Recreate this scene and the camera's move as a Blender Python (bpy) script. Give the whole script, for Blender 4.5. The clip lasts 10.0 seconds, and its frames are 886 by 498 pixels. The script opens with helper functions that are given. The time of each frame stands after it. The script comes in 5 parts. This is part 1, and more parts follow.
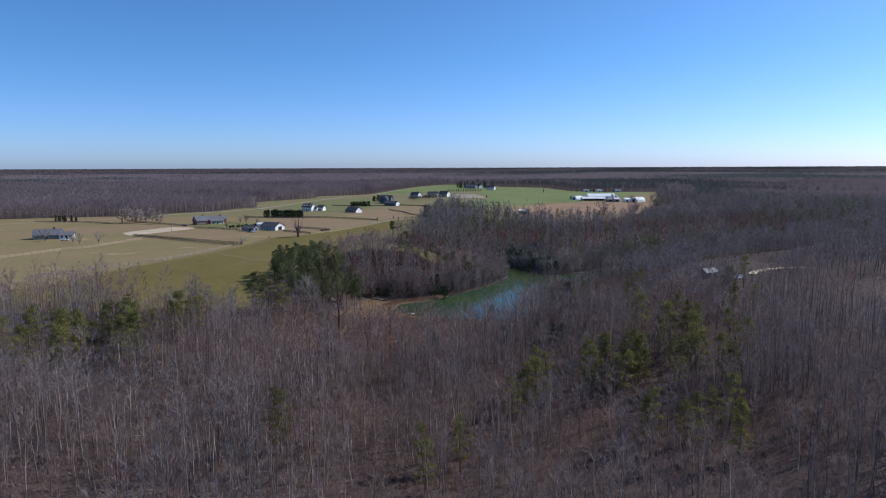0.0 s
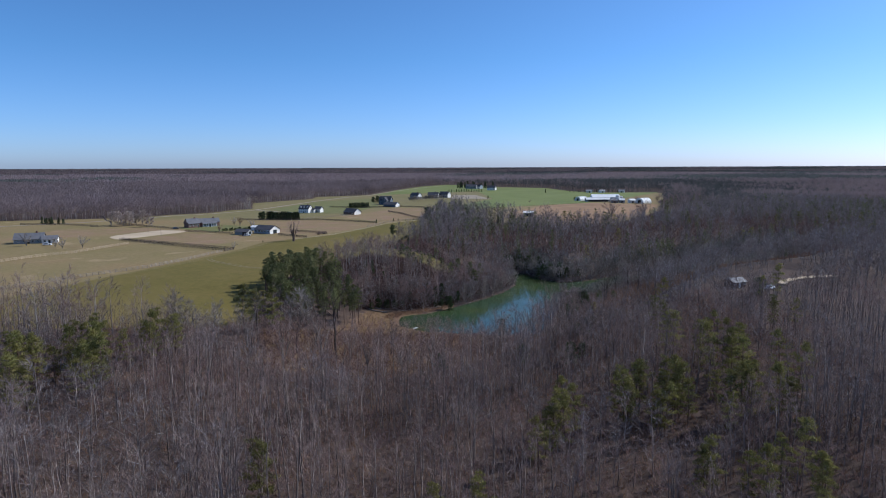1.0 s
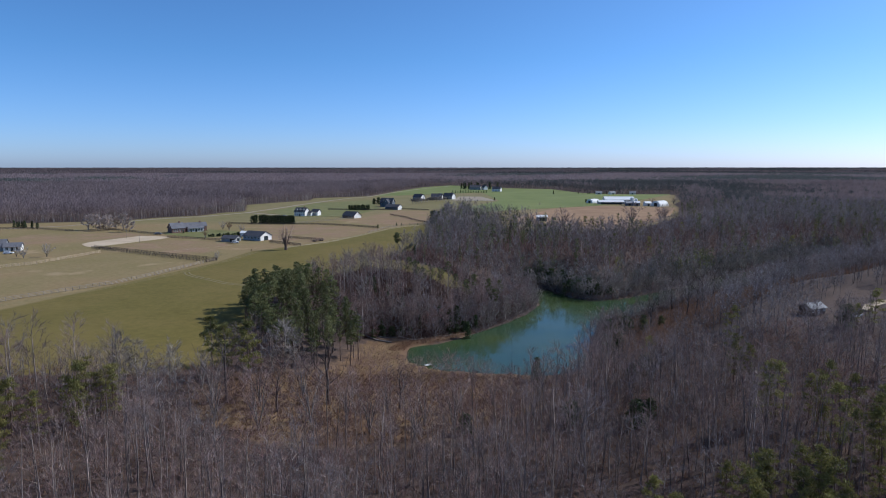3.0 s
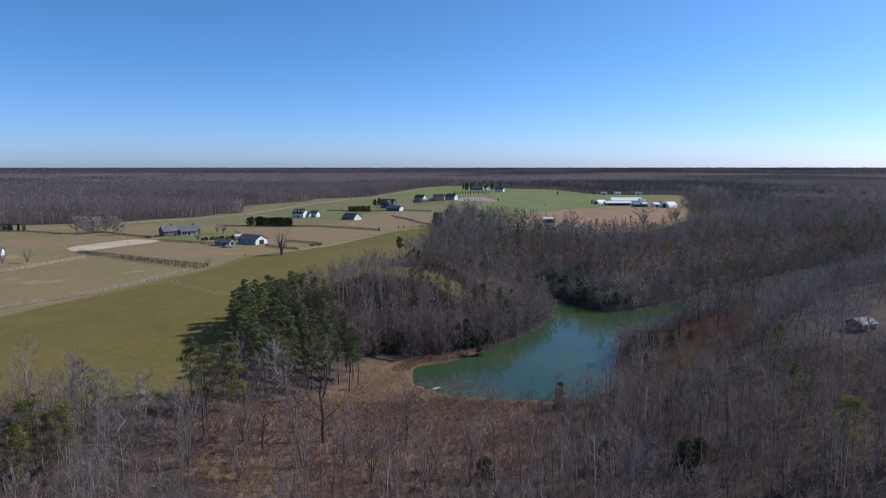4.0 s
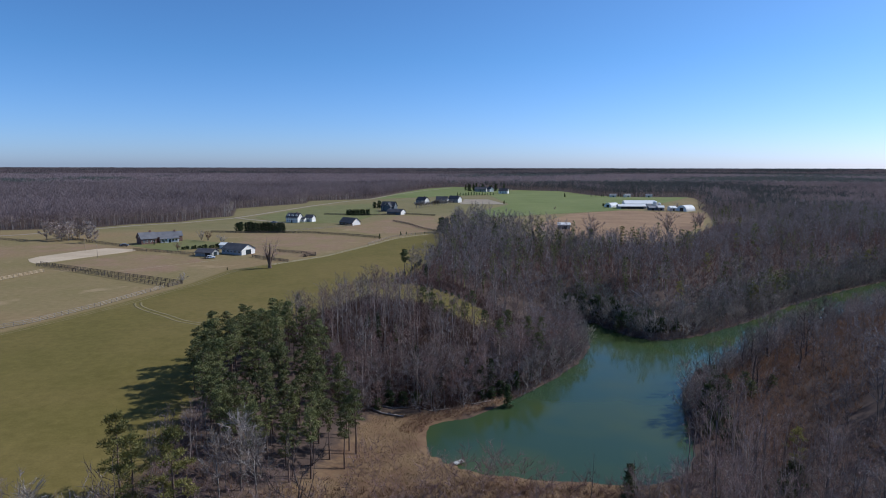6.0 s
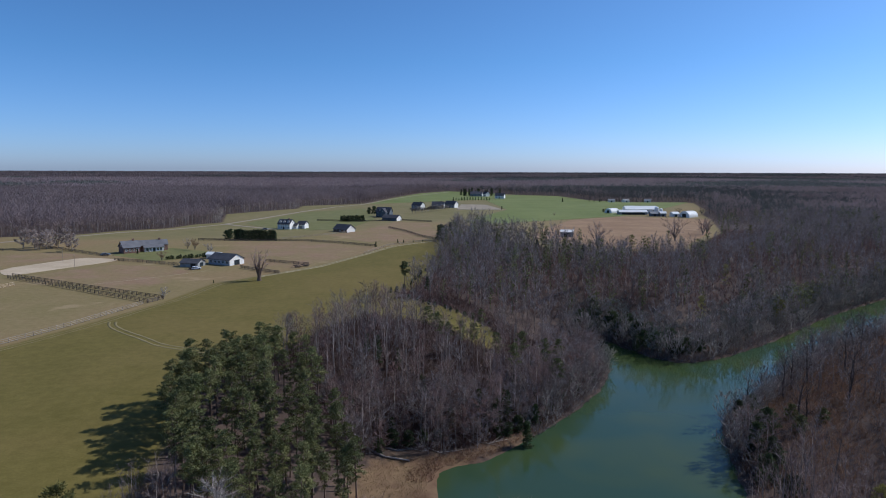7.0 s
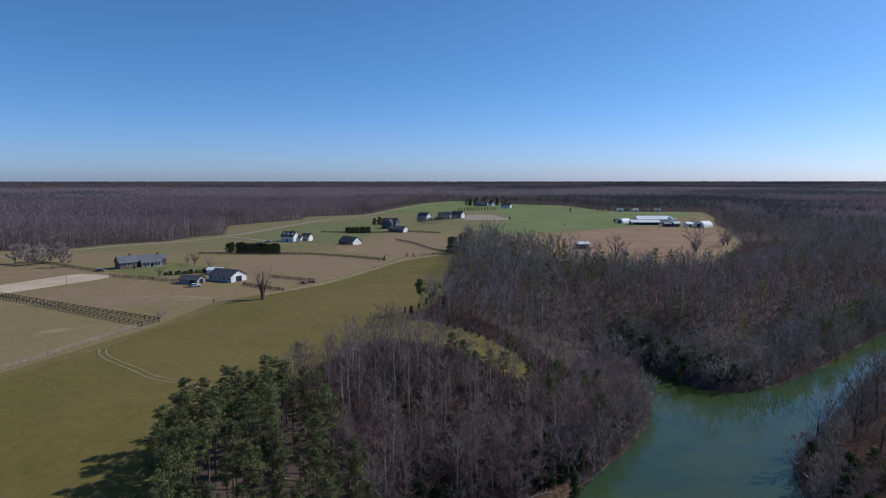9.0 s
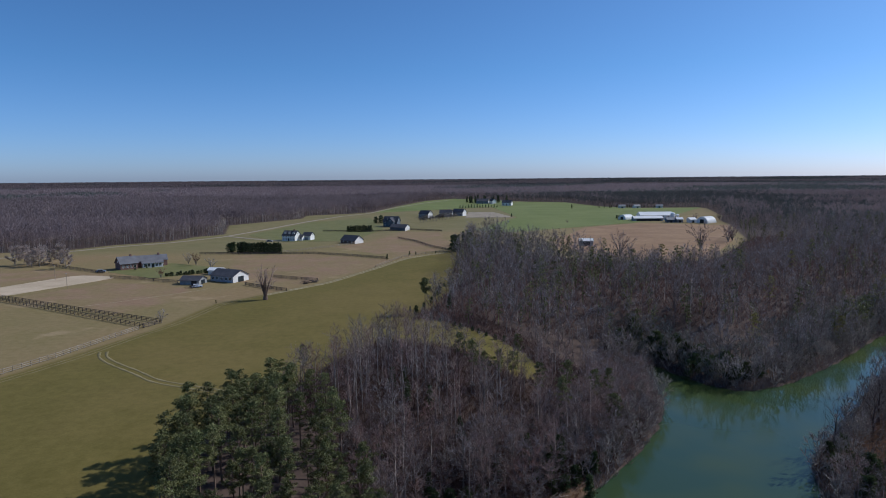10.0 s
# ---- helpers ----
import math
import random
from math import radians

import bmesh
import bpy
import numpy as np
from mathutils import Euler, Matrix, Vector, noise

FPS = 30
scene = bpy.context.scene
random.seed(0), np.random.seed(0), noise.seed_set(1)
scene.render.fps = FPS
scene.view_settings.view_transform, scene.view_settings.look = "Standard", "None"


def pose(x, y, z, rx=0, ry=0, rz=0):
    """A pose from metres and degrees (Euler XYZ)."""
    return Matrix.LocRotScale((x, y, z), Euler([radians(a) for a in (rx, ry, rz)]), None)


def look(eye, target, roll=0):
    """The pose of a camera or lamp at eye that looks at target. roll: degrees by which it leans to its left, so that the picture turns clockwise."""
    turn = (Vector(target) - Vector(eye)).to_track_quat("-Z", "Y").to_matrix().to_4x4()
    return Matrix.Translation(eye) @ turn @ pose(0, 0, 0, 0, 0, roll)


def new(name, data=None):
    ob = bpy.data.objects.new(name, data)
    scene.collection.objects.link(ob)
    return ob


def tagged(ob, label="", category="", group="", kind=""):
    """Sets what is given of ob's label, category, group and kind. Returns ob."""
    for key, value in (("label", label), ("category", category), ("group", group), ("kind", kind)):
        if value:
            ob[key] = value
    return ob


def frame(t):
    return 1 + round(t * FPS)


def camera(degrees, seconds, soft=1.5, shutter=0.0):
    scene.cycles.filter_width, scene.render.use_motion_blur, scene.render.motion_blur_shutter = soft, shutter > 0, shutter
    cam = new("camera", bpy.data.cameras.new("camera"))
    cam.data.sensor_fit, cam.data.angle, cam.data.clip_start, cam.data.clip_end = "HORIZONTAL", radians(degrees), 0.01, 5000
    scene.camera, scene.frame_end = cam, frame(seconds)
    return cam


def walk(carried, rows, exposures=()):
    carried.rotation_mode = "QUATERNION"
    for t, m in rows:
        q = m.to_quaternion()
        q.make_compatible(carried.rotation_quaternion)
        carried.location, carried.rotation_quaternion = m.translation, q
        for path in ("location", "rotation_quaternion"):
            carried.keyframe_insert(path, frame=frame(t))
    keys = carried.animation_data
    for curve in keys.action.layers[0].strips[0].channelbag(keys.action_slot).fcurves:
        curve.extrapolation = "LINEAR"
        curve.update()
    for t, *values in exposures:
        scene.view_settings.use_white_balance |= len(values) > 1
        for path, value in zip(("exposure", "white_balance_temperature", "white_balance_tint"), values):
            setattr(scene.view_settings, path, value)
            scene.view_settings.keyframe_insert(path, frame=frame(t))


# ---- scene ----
cam = camera(70.0, 10.0, soft=1.0)
PATH = [
    (0, (-1.536, 11.921, 45.143), (-1.442, 13.901, 44.88), -0.2),
    (0.5, (-2.512, 22.074, 45.15), (-2.416, 24.055, 44.886), -0.2),
    (1, (-3.078, 31.771, 45.635), (-2.98, 33.751, 45.371), -0.2),
    (1.5, (-3.939, 42.188, 45.882), (-3.837, 44.168, 45.617), -0.1),
    (2, (-5.11, 52.534, 45.941), (-5.007, 54.514, 45.677), -0.0),
    (2.5, (-5.761, 62.892, 45.813), (-5.661, 64.871, 45.549), -0.0),
    (4, (-7.926, 92.312, 45.767), (-7.829, 94.292, 45.503), -0.0),
    (4.5, (-8.741, 102.002, 45.812), (-8.644, 103.982, 45.547), -0.0),
    (5, (-9.481, 112.299, 45.815), (-9.384, 114.279, 45.55), 0.1),
    (5.5, (-10.136, 122.129, 45.882), (-10.041, 124.109, 45.617), 0.1),
    (7, (-13.937, 150.852, 46.82), (-13.814, 152.832, 46.569), 0.2),
    (7.5, (-15.385, 157.625, 46.886), (-15.258, 159.606, 46.643), 0.2),
    (8, (-16.438, 162.593, 47.076), (-16.307, 164.575, 46.84), 0.1),
    (8.5, (-17.863, 166.879, 47.107), (-17.736, 168.862, 46.878), 0.2),
    (9, (-18.641, 168.976, 47.174), (-18.523, 170.96, 46.952), -0.0),
    (9.5, (-19.388, 170.444, 47.062), (-19.269, 172.428, 46.838), -0.2),
    (10, (-20.067, 172.119, 46.979), (-19.95, 174.103, 46.75), -0.5),
]
walk(cam, [(t, look(eye, target, roll)) for t, eye, target, roll in PATH],
     exposures=((0, 0.0, 5100, 8), (5.5, -0.08, 5100, 8), (7.5, -0.22, 5100, 8), (10, -0.35, 5100, 8)))

# ---- daylight ----
SUN_EL, SUN_AZ = radians(37.5), math.atan2(0.95, 0.32)      # azimuth clockwise from +y
world = bpy.data.worlds.new("sky")
scene.world = world
world.use_nodes = True
wn = world.node_tree.nodes
sky = wn.new("ShaderNodeTexSky")
sky.sky_type = "NISHITA"
sky.sun_disc = False
sky.sun_elevation, sky.sun_rotation = SUN_EL, SUN_AZ
sky.altitude, sky.air_density, sky.dust_density, sky.ozone_density = 50, 0.65, 0.6, 3.0
wn["Background"].inputs["Strength"].default_value = 0.127
wl = world.node_tree.links
# a clear winter sky: deep blue above, lavender haze at the horizon
height = wn.new("ShaderNodeSeparateXYZ")
wl.new(wn.new("ShaderNodeTexCoord").outputs["Generated"], height.inputs[0])
tone = wn.new("ShaderNodeValToRGB")
for stop, (at, tint) in zip([tone.color_ramp.elements[0], tone.color_ramp.elements[1], tone.color_ramp.elements.new(0.06), tone.color_ramp.elements.new(0.16)],
                            ((0.0, (0.96, 0.915, 1.0)), (0.5, (0.69, 0.90, 0.96)), (0.06, (0.86, 0.90, 0.98)), (0.16, (0.77, 0.91, 0.96)))):
    stop.position, stop.color = at, (*tint, 1)
wl.new(height.outputs["Z"], tone.inputs["Fac"])
tinted = wn.new("ShaderNodeMix")
tinted.data_type, tinted.blend_type = "RGBA", "MULTIPLY"
tinted.inputs[0].default_value = 1.0
wl.new(sky.outputs[0], tinted.inputs[6])
wl.new(tone.outputs[0], tinted.inputs[7])
wl.new(tinted.outputs[2], wn["Background"].inputs["Color"])
sun = new("sun", bpy.data.lights.new("sun", "SUN"))
sun.data.energy, sun.data.angle, sun.data.color = 4.75, radians(0.53), (1.0, 0.855, 0.69)
sun.matrix_world = look((0, 0, 0), (-math.cos(SUN_EL) * math.sin(SUN_AZ), -math.cos(SUN_EL) * math.cos(SUN_AZ), -math.sin(SUN_EL)))


# ---- materials ----
def nodes_of(name):
    m = bpy.data.materials.new(name)
    m.use_nodes = True
    return m, m.node_tree.nodes, m.node_tree.links, m.node_tree.nodes["Principled BSDF"]


def noise_node(n, l, pos, scale, detail=4.0, rough=0.6):
    t = n.new("ShaderNodeTexNoise")
    t.inputs["Scale"].default_value, t.inputs["Detail"].default_value, t.inputs["Roughness"].default_value = scale, detail, rough
    l.new(pos, t.inputs["Vector"])
    return t.outputs["Fac"]


def ramp(n, l, fac, stops):
    r = n.new("ShaderNodeValToRGB")
    e = r.color_ramp.elements
    while len(e) < len(stops):
        e.new(0.5)
    for el, (p, c) in zip(e, stops):
        el.position, el.color = p, (*c, 1)
    l.new(fac, r.inputs["Fac"])
    return r.outputs["Color"]


def mixed(n, l, fac, a, b, blend="MIX"):
    x = n.new("ShaderNodeMix")
    x.data_type, x.blend_type = "RGBA", blend
    for value, socket in ((fac, x.inputs[0]), (a, x.inputs[6]), (b, x.inputs[7])):
        if isinstance(value, bpy.types.NodeSocket):
            l.new(value, socket)
        elif isinstance(value, tuple):
            socket.default_value = (*value, 1)
        else:
            socket.default_value = value
    return x.outputs[2]


def step_node(n, l, value, lo, hi):
    r = n.new("ShaderNodeMapRange")
    r.interpolation_type = "SMOOTHSTEP"
    r.inputs["From Min"].default_value, r.inputs["From Max"].default_value = lo, hi
    l.new(value, r.inputs["Value"])
    return r.outputs["Result"]


def math_node(n, l, op, a, b):
    x = n.new("ShaderNodeMath")
    x.operation = op
    for value, socket in ((a, x.inputs[0]), (b, x.inputs[1])):
        if isinstance(value, bpy.types.NodeSocket):
            l.new(value, socket)
        else:
            socket.default_value = value
    return x.outputs[0]


def bumped(n, l, bsdf, height, strength, distance):
    b = n.new("ShaderNodeBump")
    b.inputs["Strength"].default_value, b.inputs["Distance"].default_value = strength, distance
    l.new(height, b.inputs["Height"])
    l.new(b.outputs[0], bsdf.inputs["Normal"])


def surface(name, c1, c2, big, small, rough=0.8, bump=0.3, depth=0.02, metal=0.0, per=0.0, c3=None, stems=None, thin=0.0):
    """A weathered surface: two colours mixed at a large and a small scale (metres), with relief."""
    m, n, l, b = nodes_of(name)
    pos = n.new("ShaderNodeNewGeometry").outputs["Position"]
    f1, f2 = noise_node(n, l, pos, 1 / big, 3), noise_node(n, l, pos, 1 / small, 5, 0.7)
    f = math_node(n, l, "ADD", math_node(n, l, "MULTIPLY", f1, 0.6), math_node(n, l, "MULTIPLY", f2, 0.4))
    stops = [(0.36, c1), (0.64, c2)] if c3 is None else [(0.39, c1), (0.5, c2), (0.61, c3)]
    col = ramp(n, l, f, stops)
    if per:
        isl = n.new("ShaderNodeNewGeometry").outputs["Random Per Island"]
        hsv = n.new("ShaderNodeHueSaturation")
        l.new(col, hsv.inputs["Color"])
        tree = n.new("ShaderNodeAttribute")
        tree.attribute_name = "tree"
        own = math_node(n, l, "FRACT", math_node(n, l, "ADD", tree.outputs["Fac"], n.new("ShaderNodeObjectInfo").outputs["Random"]), 0.0)
        each = math_node(n, l, "ADD", math_node(n, l, "MULTIPLY", own, 0.6), 0.7)
        l.new(math_node(n, l, "MULTIPLY", each, math_node(n, l, "ADD", math_node(n, l, "MULTIPLY", isl, 2 * per), 1 - per)), hsv.inputs["Value"])
        col = hsv.outputs[0]
        if stems:
            col = mixed(n, l, step_node(n, l, isl, 0.93, 0.94), col, stems)
    l.new(col, b.inputs["Base Color"])
    b.inputs["Roughness"].default_value, b.inputs["Metallic"].default_value = rough, metal
    b.inputs["Specular IOR Level"].default_value = 0.25
    if bump:
        bumped(n, l, b, f2, bump, depth)
    if thin:
        t, x = n.new("ShaderNodeBsdfTranslucent"), n.new("ShaderNodeMixShader")
        x.inputs[0].default_value = thin
        l.new(col, t.inputs["Color"])
        l.new(b.outputs[0], x.inputs[1])
        l.new(t.outputs[0], x.inputs[2])
        l.new(x.outputs[0], n["Material Output"].inputs["Surface"])
    return m


M_TWIG = surface("bare_twigs", (0.122, 0.077, 0.067), (0.290, 0.222, 0.190), 24, 1.1, 0.85, 0, per=0.45, c3=(0.197, 0.112, 0.096), stems=(0.45, 0.375, 0.305), thin=0.2)
M_GREYTWIG = surface("grey_twigs", (0.098, 0.074, 0.070), (0.245, 0.212, 0.198), 14, 1.3, 0.85, 0, per=0.4, c3=(0.165, 0.122, 0.118), stems=(0.46, 0.43, 0.40), thin=0.22)
M_POLE = surface("pole_bark", (0.125, 0.098, 0.083), (0.285, 0.238, 0.206), 9, 0.4, 0.9, 0.3, 0.02, per=0.35)
M_HAY = surface("dry_grass", (0.19, 0.125, 0.058), (0.33, 0.245, 0.12), 7, 0.6, 0.95, 0, per=0.35, thin=0.35)
M_BRUSH = surface("bare_brush", (0.092, 0.053, 0.045), (0.205, 0.130, 0.102), 6, 0.7, 0.95, 0, per=0.4, thin=0.22)
M_THICKET = surface("thicket_twigs", (0.120, 0.074, 0.070), (0.265, 0.192, 0.172), 16, 1.0, 0.9, 0, per=0.4, c3=(0.205, 0.118, 0.096), thin=0.35)
M_SAGE = surface("grey_green_twigs", (0.075, 0.080, 0.062), (0.225, 0.228, 0.195), 9, 0.9, 0.8, 0, per=0.45, c3=(0.130, 0.128, 0.108), thin=0.12)
M_BARK = surface("grey_bark", (0.12, 0.10, 0.085), (0.27, 0.24, 0.21), 7, 0.25, 0.9, 0.4, 0.03, per=0.2)
M_PALE = surface("pale_twigs", (0.20, 0.170, 0.145), (0.39, 0.345, 0.30), 6, 0.5, 0.85, 0, per=0.35, thin=0.16)
M_TAN = surface("pale_tan_twigs", (0.33, 0.265, 0.225), (0.52, 0.44, 0.385), 5, 0.6, 0.85, 0, per=0.25, thin=0.4)
M_RUST = surface("rusty_scrub", (0.16, 0.095, 0.060), (0.27, 0.165, 0.10), 6, 0.6, 0.9, 0, per=0.35, thin=0.22)
M_NEEDLE = surface("pine_needles", (0.058, 0.070, 0.024), (0.168, 0.166, 0.058), 8, 0.9, 0.6, 0, per=0.5, c3=(0.100, 0.116, 0.040), thin=0.10)
M_YOUNGNEEDLE = surface("young_pine_needles", (0.085, 0.086, 0.024), (0.225, 0.200, 0.058), 6, 0.8, 0.6, 0, per=0.45, c3=(0.122, 0.126, 0.034), thin=0.35)
M_DARKNEEDLE = surface("cedar_needles", (0.036, 0.052, 0.022), (0.085, 0.105, 0.040), 4, 0.5, 0.65, 0, per=0.35, thin=0.25)
M_DARKLIMB = surface("dark_limbs", (0.045, 0.034, 0.030), (0.115, 0.088, 0.074), 3, 0.3, 0.9, 0.3, 0.02, per=0.25)
M_PINEBARK = surface("pine_bark", (0.10, 0.065, 0.048), (0.21, 0.15, 0.115), 3, 0.2, 0.9, 0.5, 0.03)
# far trees: paler, cooler colours with the haze of distance put into them
M_HAZYWOOD = surface("far_woods", (0.152, 0.118, 0.118), (0.262, 0.206, 0.194), 180, 14, 0.9, 0, per=0.12, c3=(0.196, 0.150, 0.146), thin=0.38)
M_HAZYGREEN = surface("far_evergreens", (0.078, 0.082, 0.074), (0.132, 0.132, 0.114), 60, 8, 0.8, 0, per=0.35, thin=0.28)


def ground_material():
    m, n, l, b = nodes_of("ground_cover")
    pos = n.new("ShaderNodeNewGeometry").outputs["Position"]
    huge, big = noise_node(n, l, pos, 1 / 60, 3), noise_node(n, l, pos, 1 / 11, 4)
    mid, fine = noise_node(n, l, pos, 1 / 2.2, 5), noise_node(n, l, pos, 1 / 0.35, 4, 0.7)

    def mask(attr, wobble, soft):
        a = n.new("ShaderNodeAttribute")
        a.attribute_name = attr
        w = math_node(n, l, "MULTIPLY", math_node(n, l, "SUBTRACT", mid, 0.5), wobble)
        return step_node(n, l, math_node(n, l, "ADD", a.outputs["Fac"], w), -soft, soft)
    litter = mixed(n, l, 0.5, ramp(n, l, mid, [(0.32, (0.055, 0.039, 0.032)), (0.68, (0.118, 0.084, 0.066))]),
                   ramp(n, l, big, [(0.35, (0.066, 0.048, 0.040)), (0.65, (0.108, 0.076, 0.058))]))
    soil = mixed(n, l, 0.5, ramp(n, l, big, [(0.35, (0.239, 0.150, 0.087)), (0.65, (0.294, 0.199, 0.119))]),
                 ramp(n, l, mid, [(0.3, (0.203, 0.131, 0.076)), (0.7, (0.305, 0.213, 0.128))]))
    pasture = mixed(n, l, 0.45, ramp(n, l, huge, [(0.36, (0.254, 0.175, 0.084)), (0.5, (0.232, 0.179, 0.078)), (0.64, (0.194, 0.160, 0.059))]),
                    ramp(n, l, mid, [(0.3, (0.178, 0.131, 0.055)), (0.7, (0.292, 0.218, 0.112))]))
    pale = step_node(n, l, noise_node(n, l, pos, 1 / 24, 5, 0.55), 0.60, 0.70)
    pasture = mixed(n, l, math_node(n, l, "MULTIPLY", pale, 0.6), pasture, (0.356, 0.262, 0.147))
    lush = mixed(n, l, 0.5, ramp(n, l, huge, [(0.36, (0.221, 0.179, 0.084)), (0.64, (0.162, 0.147, 0.055))]), ramp(n, l, big, [(0.3, (0.162, 0.141, 0.057)), (0.7, (0.243, 0.194, 0.095))]))
    grass = mixed(n, l, 0.45, ramp(n, l, big, [(0.32, (0.142, 0.116, 0.027)), (0.68, (0.203, 0.161, 0.043))]),
                  ramp(n, l, huge, [(0.41, (0.128, 0.112, 0.025)), (0.59, (0.220, 0.162, 0.056))]))
    grass = mixed(n, l, 0.35, grass, ramp(n, l, mid, [(0.3, (0.115, 0.100, 0.025)), (0.7, (0.226, 0.185, 0.057))]))
    grass = mixed(n, l, 1.0, grass, (0.89, 0.865, 0.90), "MULTIPLY")
    dam = mixed(n, l, 0.5, ramp(n, l, mid, [(0.3, (0.105, 0.064, 0.037)), (0.7, (0.235, 0.155, 0.084))]),
                ramp(n, l, big, [(0.40, (0.118, 0.066, 0.043)), (0.60, (0.225, 0.152, 0.080))]))
    pasture = mixed(n, l, mask("lush", 20.0, 25.0), pasture, lush)
    worn = step_node(n, l, noise_node(n, l, pos, 1 / 17, 5, 0.6), 0.36, 0.60)
    soil = mixed(n, l, math_node(n, l, "MULTIPLY", worn, 0.75), soil, pasture)
    pasture = mixed(n, l, mask("soil", 7.0, 3.0), pasture, soil)
    col = mixed(n, l, mask("open", 6.0, 1.5), litter, pasture)
    col = mixed(n, l, mask("meadow", 5.0, 1.5), col, grass)
    col = mixed(n, l, mask("dam", 8.0, 2.5), col, dam)
    hsv = n.new("ShaderNodeHueSaturation")
    l.new(col, hsv.inputs["Color"])
    l.new(math_node(n, l, "ADD", math_node(n, l, "MULTIPLY", fine, 0.5), 0.75), hsv.inputs["Value"])
    l.new(hsv.outputs[0], b.inputs["Base Color"])
    b.inputs["Roughness"].default_value = 0.95
    b.inputs["Specular IOR Level"].default_value = 0.1
    bumped(n, l, b, mid, 0.35, 0.12)
    return m


def water_material():
    m, n, l, b = nodes_of("pond_water")
    pos = n.new("ShaderNodeNewGeometry").outputs["Position"]
    big, small = noise_node(n, l, pos, 1 / 28, 2), noise_node(n, l, pos, 1 / 0.5, 3)
    col = ramp(n, l, big, [(0.38, (0.058, 0.078, 0.022)), (0.62, (0.038, 0.066, 0.032))])
    l.new(col, b.inputs["Base Color"])
    calm = noise_node(n, l, pos, 1 / 17, 3)
    l.new(math_node(n, l, "ADD", math_node(n, l, "MULTIPLY", step_node(n, l, calm, 0.38, 0.62), 0.10), 0.05), b.inputs["Roughness"])
    b.inputs["IOR"].default_value = 1.33
    bumped(n, l, b, small, 0.06, 0.02)
    return m


M_GROUND, M_WATER = ground_material(), water_material()
M_GREENFIELD = surface("winter_wheat", (0.125, 0.150, 0.032), (0.180, 0.195, 0.055), 55, 5, 0.95, 0.2, 0.05)
M_BROWNFIELD = surface("ploughed_soil", (0.215, 0.125, 0.062), (0.320, 0.205, 0.105), 30, 4, 0.95, 0.3, 0.08)
M_SAND = surface("pale_sand", (0.41, 0.315, 0.20), (0.56, 0.445, 0.30), 12, 1.0, 0.95, 0.3, 0.03)
M_TRACK = surface("worn_track", (0.150, 0.122, 0.046), (0.235, 0.190, 0.090), 5, 0.9, 0.95, 0.3, 0.03)
M_ROAD = surface("road_gravel", (0.24, 0.195, 0.135), (0.35, 0.29, 0.205), 9, 1.0, 0.9, 0.2, 0.01)
M_RUT = surface("dry_rut", (0.25, 0.20, 0.11), (0.40, 0.33, 0.21), 7, 0.7, 0.95, 0.3, 0.03)
M_LAWN = surface("lawn_grass", (0.130, 0.132, 0.036), (0.185, 0.170, 0.060), 9, 1.1, 0.95, 0.3, 0.05)
M_WHITE = surface("white_siding", (0.70, 0.67, 0.61), (0.82, 0.79, 0.73), 3, 0.4, 0.6, 0.1, 0.005)
M_DARKROOF = surface("dark_shingles", (0.050, 0.050, 0.058), (0.095, 0.092, 0.098), 3, 0.4, 0.85, 0.4, 0.02)
M_METALROOF = surface("white_metal_roof", (0.76, 0.74, 0.69), (0.86, 0.84, 0.79), 5, 0.6, 0.6, 0.1, 0.01)
M_GREYROOF = surface("grey_metal_roof", (0.22, 0.215, 0.21), (0.33, 0.32, 0.31), 4, 0.5, 0.8, 0.2, 0.01)
M_BRICK = surface("red_brick", (0.150, 0.088, 0.070), (0.240, 0.142, 0.112), 2, 0.2, 0.9, 0.3, 0.01)
M_GREYWALL = surface("grey_boards", (0.20, 0.20, 0.20), (0.32, 0.32, 0.31), 3, 0.3, 0.8, 0.2, 0.01)
M_BLUEWALL = surface("slate_blue_siding", (0.085, 0.098, 0.115), (0.125, 0.14, 0.155), 3, 0.3, 0.7, 0.2, 0.01)
# panes, and the dark panels that paint shade into open doorways
M_PANESHADE = surface("glass_and_open_shade", (0.02, 0.025, 0.03), (0.04, 0.05, 0.055), 2, 0.5, 0.08, 0, 0)
M_FENCE = surface("weathered_boards", (0.20, 0.165, 0.12), (0.35, 0.295, 0.225), 2, 0.15, 0.9, 0.3, 0.01)
M_DARKFENCE = surface("dark_stained_boards", (0.085, 0.065, 0.050), (0.165, 0.130, 0.100), 2, 0.15, 0.9, 0.3, 0.01)
M_DOCK = surface("bleached_decking", (0.38, 0.37, 0.34), (0.55, 0.54, 0.50), 1, 0.15, 0.85, 0.3, 0.01)


# ---- the lie of the land ----
WATER = -11.5


def rounded(points, times=2):
    p = np.array(points, float)
    for _ in range(times):
        q = np.roll(p, -1, 0)
        p = np.stack((0.75 * p + 0.25 * q, 0.25 * p + 0.75 * q), 1).reshape(-1, 2)
    return p


